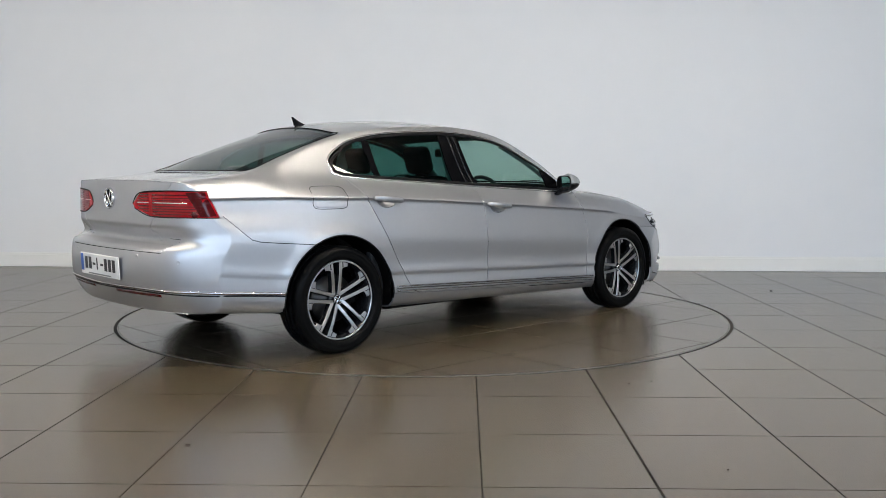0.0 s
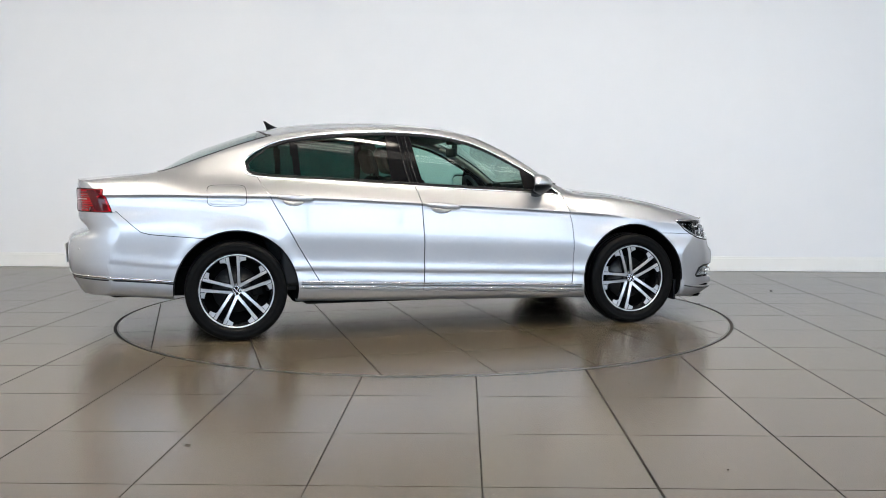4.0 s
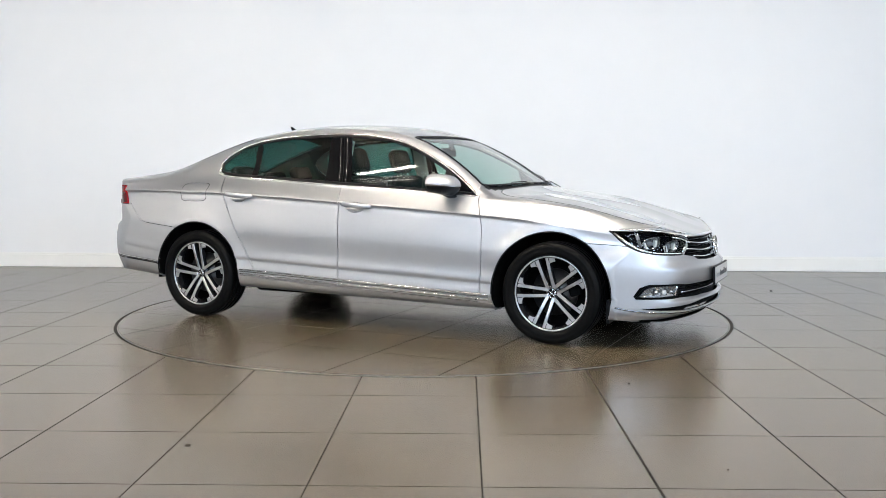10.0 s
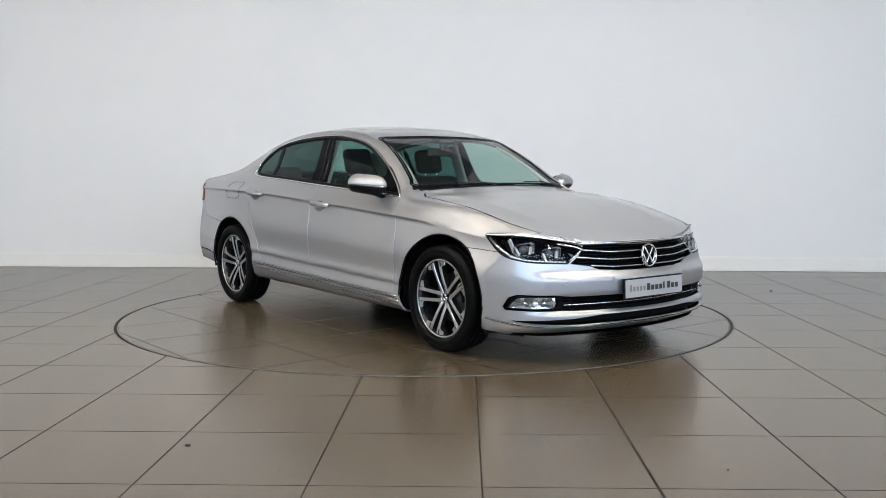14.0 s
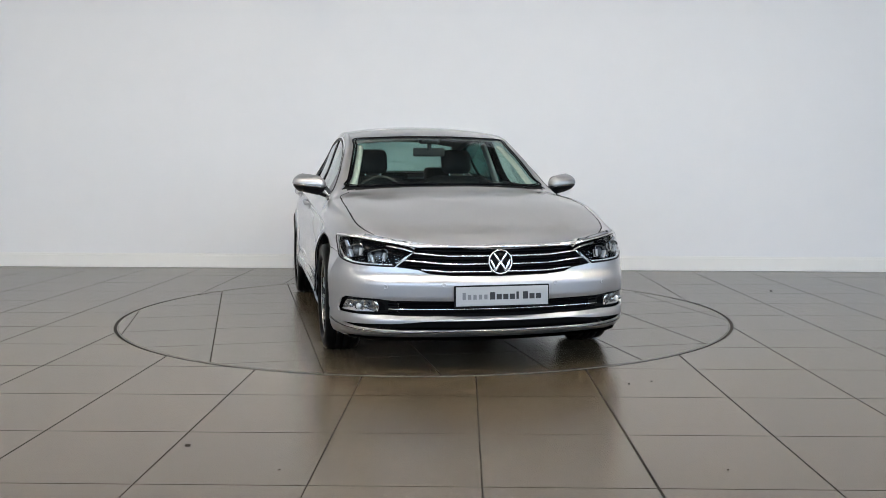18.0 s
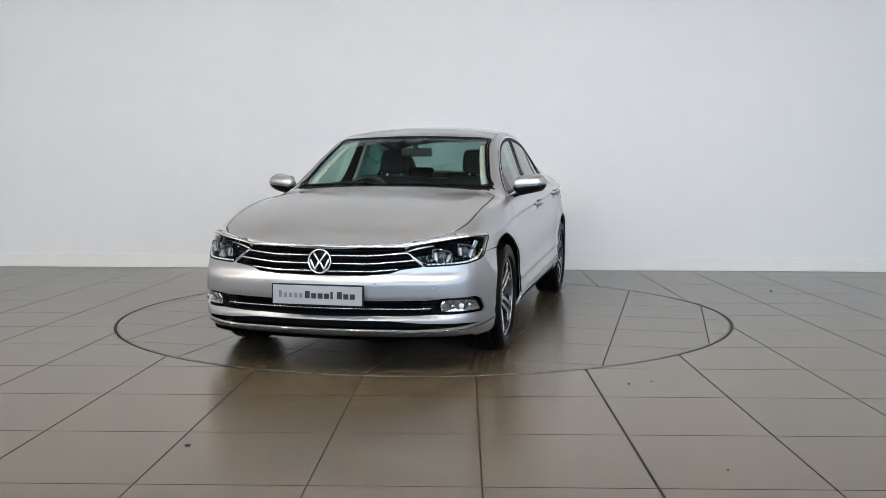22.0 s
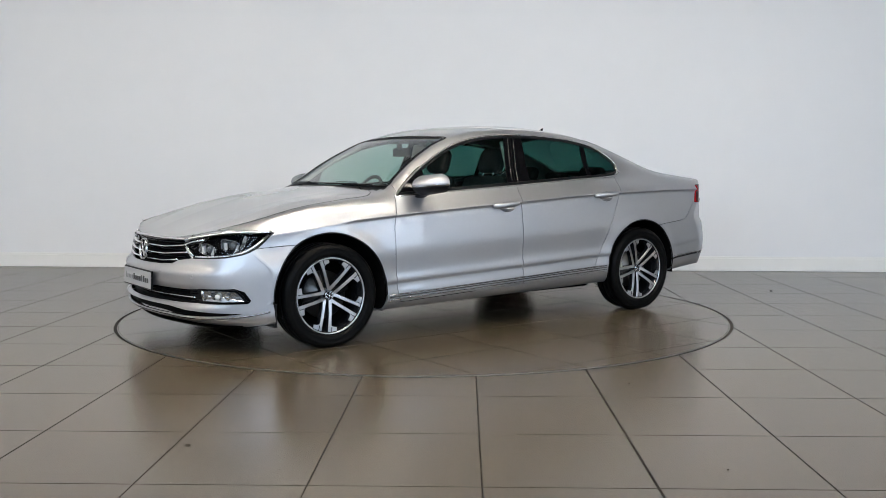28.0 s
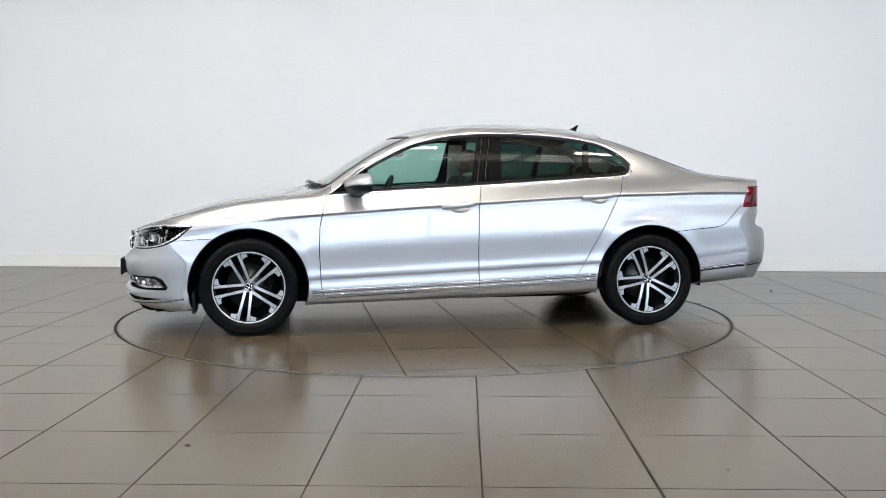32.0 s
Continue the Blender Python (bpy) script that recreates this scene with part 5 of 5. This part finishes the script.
def wing_mirror(mirrored):
    m_ = new("wing_mirror")
    m_.parent = car
    m_["label"] = "silver-capped wing mirror with a bright side strip"
    m_.matrix_local = pose(-.032, 0, 0)
    flip = Matrix.Diagonal((1, -1, 1, 1)) if mirrored else Matrix.Identity(4)

    def shellpart(name, z0, z1, material, label=""):
        """A slice of the mirror's pebble-like housing between two heights."""
        bm = bmesh.new()
        rows = []
        nu, nv = 28, 8
        for j in range(nv + 1):
            w_ = z0 + (z1 - z0) * j / nv
            row = []
            for i in range(nu):
                t = 2 * math.pi * i / nu
                k = max(1 - abs(w_) ** 2.0, 0.0) ** .58
                c, s = math.cos(t), math.sin(t)
                xx = .095 * k * abs(c) ** .8 if c > 0 else -.034 * min(1, abs(c) * 2.5) * k ** .4
                yy = .112 * (.35 + .65 * k) * (abs(s) ** .75 * np.sign(s)) if k > 0 else 0
                zz = .066 * w_ + (.012 * s if w_ < 0 else .006 * s)
                row.append(bm.verts.new((.688 + xx - .04 * s, .915 + yy, 1.008 + zz)))
            rows.append(row)
        for a, b in zip(rows, rows[1:]):
            for i in range(nu):
                bm.faces.new((a[i], a[(i + 1) % nu], b[(i + 1) % nu], b[i]))
        bm.faces.new(rows[0])
        bm.faces.new(rows[-1])
        bm.transform(flip)
        bmesh.ops.recalc_face_normals(bm, faces=bm.faces[:])
        return part(name, bm, material, m_, label, True)

    shellpart("cap", -.12, .995, M_PAINT)
    shellpart("indicator_strip", -.24, -.13, M_SATIN, "bright indicator strip")
    shellpart("lower_shell", -.97, -.25, M_BLACK, "black lower shell")
    for nm, ay, az, x0, x1, mt, lb in (("glass_frame", .094, .056, .650, .660, M_BLACK, "black glass frame"), ("mirror_glass", .086, .048, .646, .6495, M_MIRROR, "mirror glass")):
        bm = bmesh.new()
        rr = [[], []]
        for i in range(32):
            t = 2 * math.pi * i / 32
            c, s = math.cos(t), math.sin(t)
            c, s = abs(c) ** .6 * np.sign(c), abs(s) ** .6 * np.sign(s)
            for k_, x in ((0, x0), (1, x1)):
                rr[k_].append(bm.verts.new((x - .04 * s * ay / .112, .915 + ay * s, 1.008 + az * c)))
        for i in range(32):
            bm.faces.new((rr[0][i], rr[0][(i + 1) % 32], rr[1][(i + 1) % 32], rr[1][i]))
        bm.faces.new(rr[0])
        bm.faces.new(rr[1])
        bm.transform(flip)
        bmesh.ops.recalc_face_normals(bm, faces=bm.faces[:])
        part(nm, bm, mt, m_, lb)
    # stalk to the door
    bm = bmesh.new()
    rings = []
    for t in np.linspace(0, 1, 7):
        c = Vector((.69 + .025 * t, .885 - .095 * t, .965 - .045 * t))
        rings.append([bm.verts.new((c.x + .050 * math.cos(2 * math.pi * k / 12) * (1 - .25 * t), c.y + .016 * math.sin(2 * math.pi * k / 12), c.z + .026 * math.sin(2 * math.pi * k / 12) * (1 - .2 * t))) for k in range(12)])
    for a, b in zip(rings, rings[1:]):
        for k in range(12):
            bm.faces.new((a[k], a[(k + 1) % 12], b[(k + 1) % 12], b[k]))
    bm.faces.new(rings[0])
    bm.faces.new(rings[-1])
    bm.transform(flip)
    bmesh.ops.recalc_face_normals(bm, faces=bm.faces[:])
    part("stalk", bm, M_BLACK, m_, "black stalk", True)


wing_mirror(False)
wing_mirror(True)

# shark-fin aerial
bm = bmesh.new()
rings = []
for t in np.linspace(0, 1, 9):
    h = .056 * t
    x0, x1 = -1.125 - .022 * t ** 1.6, -.985 - .145 * t ** .55
    zb = at_top(-1.06, 0)[0].z - .006
    rings.append([bm.verts.new(((x0 + x1) / 2 + (x1 - x0) / 2 * math.cos(2 * math.pi * k / 16), (.026 * (1 - t) ** .8 + .004) * math.sin(2 * math.pi * k / 16), zb + h + (.020 * (1 - t)) * ((x0 + x1) / 2 + (x1 - x0) / 2 * math.cos(2 * math.pi * k / 16) + 1.06))) for k in range(16)])
for a, b in zip(rings, rings[1:]):
    for k in range(16):
        bm.faces.new((a[k], a[(k + 1) % 16], b[(k + 1) % 16], b[k]))
bm.faces.new(rings[-1])
bmesh.ops.recalc_face_normals(bm, faces=bm.faces[:])
part("aerial", bm, M_GLOSSBLACK, car, "black shark-fin aerial", True)

# wipers
for y0, y1, xo in ((.58, -.02, .0), (-.08, -.60, .0)):
    w_ = new("wiper")
    w_.parent = car
    w_["label"] = "black windscreen wiper"
    co, no = [], []
    for i in range(9):
        y = y0 + (y1 - y0) * i / 8
        p, q = at_top(.985 - .10 * (abs(y) / .7) ** 2 - .02, abs(y))
        co.append(Vector((p.x, y, p.z)) + Vector((.012, 0, .004)))
        no.append(Vector((q.x, q.y * np.sign(y), q.z)))
    part("blade", tube(co, no, .0035, .004), M_BLACK, w_, "", True)
    co = [Vector((.99, y0 * .98, at_top(.99, abs(y0))[0].z + .006)), co[2] + Vector((.01, 0, .012)), co[5] + Vector((.006, 0, .010))]
    part("arm", tube(co, [Vector((.4, 0, .9))] * 3, .004, .003), M_BLACK, w_, "", True)

# ---- wheels ----
R_T, R_R = .325, .226


def make_wheel():
    """A wheel about the y axis, outer face towards +y."""
    wh = new("wheel")
    turn = Matrix.Rotation(radians(90), 4, "Z")
    prof = [(-.095, .244), (-.104, .252), (-.108, .27), (-.104, .30), (-.092, .320), (-.078, R_T - .002), (-.05, R_T), (-.048, R_T - .007), (-.042, R_T - .007), (-.040, R_T), (-.004, R_T + .001), (-.003, R_T - .007), (.003, R_T - .007), (.004, R_T + .001),
            (.040, R_T), (.042, R_T - .007), (.048, R_T - .007), (.05, R_T), (.078, R_T - .002), (.092, .320), (.100, .308), (.105, .298), (.1065, .290), (.1045, .286), (.108, .274), (.107, .262), (.103, .252), (.096, .246), (.088, .242), (.07, .238)]
    bm = lathe(prof, 72, False)
    bm.transform(turn)
    part("tyre", bm, M_RUBBER, wh, "black tyre", True)
    bm = lathe([(-.09, .222), (-.05, .205), (.05, .203), (.082, .214), (.088, .219), (.0885, .228), (.078, .232), (-.085, .232)], 72, False)
    bm.transform(turn)
    rim = part("rim", bm, M_RIMBLACK, wh, "black and machined alloy rim", True)
    bm = lathe([(.0845, .2165), (.0885, .2175), (.0890, .2245), (.0875, .2265)], 72, False)
    bm.transform(turn)
    part("rim_lip", bm, M_RIMFACE, wh, "bright machined rim lip", True)
    for k in range(5):
        base = radians(90 + 72 * k)
        for s in (-1, 1):
            # one spoke: black body with a bright face
            for which in (0, 1):
                bm = bmesh.new()
                rings = []
                for t in (0, .15, .3, .45, .6, .72, .76, .79, .82, .85, .88, .94, 1):
                    r = .026 + (.2225 - .026) * t
                    off = s * (.0185 + .0145 * t)
                    wid = (.0108 - .0012 * math.sin(math.pi * t)) * (1.0 if which else 1.12)
                    fs_ = min(max((t - .74) / .12, 0), 1)
                    foot = .037 * fs_ * fs_ * (3 - 2 * fs_)
                    face = .048 + .030 * t ** 1.2 + .008 * math.sin(math.pi * t)
                    top = face + (.0015 if which else 0)
                    dep = .004 if which else .030
                    bev = .003
                    if not which:
                        top = face - .001
                    ring = []
                    w0_, w1_ = (wid + foot, wid) if s < 0 else (wid, wid + foot)
                    for dx, dy in ((-w0_ - (0 if which else .004), top - dep), (-w0_, top - bev), (-w0_ + bev * .7, top), (w1_ - bev * .7, top), (w1_, top - bev), (w1_ + (0 if which else .004), top - dep)):
                        px, py = off + dx, r if not foot else math.sqrt(max(r * r - (off + dx) ** 2 * fs_, 1e-4))
                        ring.append(bm.verts.new((px * math.cos(base - math.pi / 2) - py * math.sin(base - math.pi / 2), dy, px * math.sin(base - math.pi / 2) + py * math.cos(base - math.pi / 2))))
                    rings.append(ring)
                for a, b in zip(rings, rings[1:]):
                    for q in range(6):
                        bm.faces.new((a[q], a[(q + 1) % 6], b[(q + 1) % 6], b[q]))
                bm.faces.new(rings[0])
                bm.faces.new(rings[-1])
                bmesh.ops.recalc_face_normals(bm, faces=bm.faces[:])
                if which:
                    # dark groove between the spoke and its foot
                    g = box_bm(-.0014, .0014, -.004, .0035, -.018, .018)
                    g.transform(Matrix.Rotation(math.pi / 2 - base, 4, "Y") @ Matrix.Translation((s * .0425, .0800, .198)) @ Matrix.Rotation(s * radians(4), 4, "Y"))
                    part("groove", g, M_RIMBLACK, wh, "dark groove", False)
                part("spoke_face" if which else "spoke", bm, M_RIMFACE if which else M_RIMBLACK, wh, "bright machined face" if which else "", False)
    bm = lathe([(.02, .050), (.040, .048), (.044, .036), (.044, .0001)], 40)
    bm.transform(turn)
    part("hub", bm, M_RIMBLACK, wh, "black hub", True)
    bm = lathe([(.045, .029), (.054, .0285), (.0555, .026), (.054, .024), (.054, .0001)], 32)
    bm.transform(turn)
    part("centre_cap", bm, M_GLOSSBLACK, wh, "round dark centre cap", True)
    emblem(wh, pose(0, .0545, 0, 0, 0, 90), .029)
    for k in range(5):
        a = radians(126 + 72 * k)
        bm = lathe([(.03, .010), (.047, .010), (.048, .007), (.040, .006), (.040, .0001)], 12)
        bm.transform(Matrix.Translation((.044 * math.cos(a), 0, .044 * math.sin(a))) @ turn)
        part("wheel_bolt", bm, M_RIMBLACK, wh, "", True)
    bm = lathe([(-.03, .150), (-.006, .150), (-.006, .085), (.01, .080), (.01, .0001)], 48)
    bm.transform(turn)
    part("brake_disc", bm, M_DISC, wh, "grey iron brake disc", True)
    bm = bmesh.new()
    add_box(bm, -.17, -.095, -.05, .012, -.055, .06, bevel=.012)
    part("caliper", bm, M_DARK, wh, "dark brake caliper")
    bm = lathe([(-.088, .238), (-.088, .0001)], 48)
    bm.transform(turn)
    part("backing", bm, M_DARK, wh)
    for o in wh.children:
        if o.name.split('.')[0] in ('rim_lip', 'spoke', 'spoke_face', 'groove', 'hub', 'centre_cap', 'wheel_bolt'):
            o.data.transform(Matrix.Diagonal((1.06, 1, 1.06, 1)))
    rim.data.transform(Matrix.Diagonal((1.06, 1, 1.06, 1)))
    wh.parent = car
    return wh


w0 = make_wheel()
first = True
for wx, spins in ((-AXLE, (24, 6)), (AXLE, (25, 16))):
    for sy, spin in zip((1, -1), spins):
        m = pose(wx, sy * .792, .3255, 0, 0, 0 if sy > 0 else 180) @ Matrix.Rotation(radians(spin), 4, "Y")
        if first:
            w0.matrix_basis = m
            first = False
        else:
            c_ = copy_thing(w0, m)

# black edging of the wheel openings
for cx in (-AXLE, AXLE):
    pts = [(cx + (ARCH_R - .001) * math.cos(t), ARCH_Z + (ARCH_R - .001) * math.sin(t)) for t in np.linspace(-.05, math.pi + .05, 40)]
    co_, no_ = on_skin(pts, at_side, 1)
    for m in (False, True):
        part("arch_edging", tube(co_, no_, .005, .005, mirrored=m, lift=-.003), M_BLACK, car, "black edge of the wheel opening", True)

# wheel housings and underside
for cx in (-AXLE, AXLE):
    for sy in (1, -1):
        bm = bmesh.new()
        n = 30
        rows = []
        for yy in (.42, .60, .872):
            rows.append([bm.verts.new((cx + (ARCH_R + .006) * math.cos(t), sy * yy, ARCH_Z + (ARCH_R + .006) * math.sin(t))) for t in (np.linspace(-.22, math.pi + .13, n) if cx < 0 else np.linspace(-.36, math.pi + .33, n))])
        for a, b in zip(rows, rows[1:]):
            for k in range(n - 1):
                bm.faces.new((a[k], a[k + 1], b[k + 1], b[k]))
        bm.faces.new(rows[0])
        part("wheel_arch_liner", bm, M_DARK, car, "black wheel arch liner", True)
bm = bmesh.new()
add_box(bm, -.96, .96, -.76, .76, .205, .33, bevel=.03)
add_box(bm, -1.0, 1.0, -.42, .42, .175, .32, bevel=.03)
add_box(bm, -2.2, -.94, -.60, .60, .27, .45, bevel=.04)
add_box(bm, .94, 2.12, -.58, .58, .182, .30, bevel=.03)
part("underbody", bm, M_DARK, car, "black underbody")
for sy in (1, -1):
    part("mud_flap", box_bm(AXLE + .35, AXLE + .37, sy * .62 - .0, sy * .62 + sy * .22, .155, .30) if sy > 0 else box_bm(AXLE + .35, AXLE + .37, -.84, -.62, .155, .30), M_BLACK, car, "black air deflector")

# ---- inside the car ----
def cushion(name, x0, x1, y0, y1, z0, z1, bevel, material, parent, m=None, label=""):
    bm = box_bm(x0, x1, y0, y1, z0, z1, bevel=bevel, segs=4)
    if m is not None:
        bm.transform(m)
    return part(name, bm, material, parent, label, True)


def front_seat(y):
    s = new("front_seat")
    s.parent = car
    s["label"] = "dark cloth front seat with a headrest"
    cushion("seat_base", -.12, .42, y - .26, y + .26, .36, .55, .06, M_SEAT, s)
    lean = Matrix.Translation((-.10, 0, .50)) @ Matrix.Rotation(radians(-17), 4, "Y")
    cushion("backrest", -.07, .07, y - .255, y + .255, .0, .585, .075, M_SEAT, s, lean)
    cushion("headrest", -.055, .045, y - .122, y + .122, .605, .805, .05, M_SEAT, s, lean)
    for o in (-.06, .06):
        bm = lathe([(-.07, .006), (.07, .006)], 10)
        bm.transform(lean @ Matrix.Translation((0, y + o, .61)) @ Matrix.Rotation(radians(90), 4, "Y"))
        part("headrest_post", bm, M_CHROME, s, "chrome post", True)


front_seat(.345)
front_seat(-.345)
rs = new("rear_seat")
rs.parent = car
rs["label"] = "dark cloth rear bench with three headrests"
cushion("seat_base", -1.20, -.66, -.64, .64, .34, .54, .06, M_SEAT, rs)
lean = Matrix.Translation((-1.06, 0, .50)) @ Matrix.Rotation(radians(-24), 4, "Y")
cushion("backrest", -.07, .07, -.64, .64, .0, .57, .06, M_SEAT, rs, lean)
for y in (-.40, 0, .40):
    cushion("headrest", -.05, .04, y - .125, y + .125, .56, .69 if y else .64, .04, M_SEAT, rs, lean)
cushion("parcel_shelf", -1.86, -1.36, -.60, .60, .975, 1.0, .008, M_SEAT, car, label="dark parcel shelf")
bm = bmesh.new()
add_box(bm, .50, .93, -.72, .72, .62, .92, bevel=.06, segs=4)
add_box(bm, .52, .90, -.62, -.14, .86, .965, bevel=.05, segs=4)
part("dashboard", bm, M_DASH, car, "black dashboard", True)
cushion("centre_console", -.35, .55, -.12, .12, .34, .60, .04, M_DASH, car, label="black centre console")
cushion("cabin_floor", -1.2, .95, -.72, .72, .30, .345, .01, M_DASH, car, label="black cabin carpet")
for sy in (1, -1):
    for x0, x1 in ((-1.1, -.20), (-.15, .86)):
        cushion("door_card", x0, x1, sy * .765 - .03, sy * .765 + .03, .34, .93, .025, M_DASH, car, label="black inner door panel")
    lean_in = Matrix.Translation((-.26, sy * .705, .93)) @ Matrix.Rotation(radians(sy * 20.5), 4, "X")
    cushion("pillar_trim", -.055, .055, -.014, .014, 0, .41, .012, M_LINING, car, lean_in, "pale pillar trim")
# pale lining behind the windscreen pillars
for sy in (False, True):
    co_, no_ = [], []
    for t in np.linspace(0, 1, 8):
        x_ = .34 + .46 * t
        p = Vector((x_, float(y_rail(x_)) * .95 - .045, float(z_rail(x_)) - .03))
        co_.append(p)
        no_.append(Vector((.5, .2, .8)))
    part("pillar_lining", tube(co_, no_, .028, .012, mirrored=sy), M_LINING, car, "pale windscreen pillar lining", True)
# steering wheel on the driver's side
sw = new("steering_wheel")
sw.parent = car
sw["label"] = "black three-spoke steering wheel"
sw.matrix_local = pose(.37, -.37, .89, 0, -24, 0)
bm = bmesh.new()
n = 40
rows = []
for i in range(n):
    t = 2 * math.pi * i / n
    rows.append([bm.verts.new((.014 * math.sin(2 * math.pi * k / 10), (.178 + .014 * math.cos(2 * math.pi * k / 10)) * math.cos(t), (.178 + .014 * math.cos(2 * math.pi * k / 10)) * math.sin(t))) for k in range(10)])
for i in range(n):
    a, b = rows[i], rows[(i + 1) % n]
    for k in range(10):
        bm.faces.new((a[k], a[(k + 1) % 10], b[(k + 1) % 10], b[k]))
bmesh.ops.recalc_face_normals(bm, faces=bm.faces[:])
part("rim", bm, M_DASH, sw, "", True)
bm = box_bm(-.01, .03, -.06, .06, -.06, .05, bevel=.015)
add_box(bm, .0, .02, -.17, .17, -.015, .015, bevel=.006)
add_box(bm, .0, .02, -.018, .018, -.17, .0, bevel=.006)
part("spokes", bm, M_DASH, sw, "")
# mirror and sensor housing behind the windscreen
rm = new("interior_mirror")
rm.parent = car
rm["label"] = "black interior mirror"
cushion("mirror_case", .27, .30, -.12, .12, 1.205, 1.27, .014, M_DASH, rm)
cushion("mirror_stem", .29, .33, -.014, .014, 1.25, 1.335, .006, M_DASH, rm)
cushion("sensor_housing", .26, .36, -.07, .07, 1.30, 1.335, .012, M_DASH, rm, Matrix.Identity(4))


def motions():
    rows_table, rows_car = [], []
    for t, a in HEADING:
        c, s = math.cos(radians(a)), math.sin(radians(a))
        rows_table.append((t, pose(AXIS[0], AXIS[1], 0, 0, 0, a)))
        rows_car.append((t, pose(AXIS[0] + c * CAR_ON_DISC[0] - s * CAR_ON_DISC[1], AXIS[1] + s * CAR_ON_DISC[0] + c * CAR_ON_DISC[1], 0.0, 0, 0, a)))
    walk(table, rows_table)
    walk(car, rows_car)


motions()
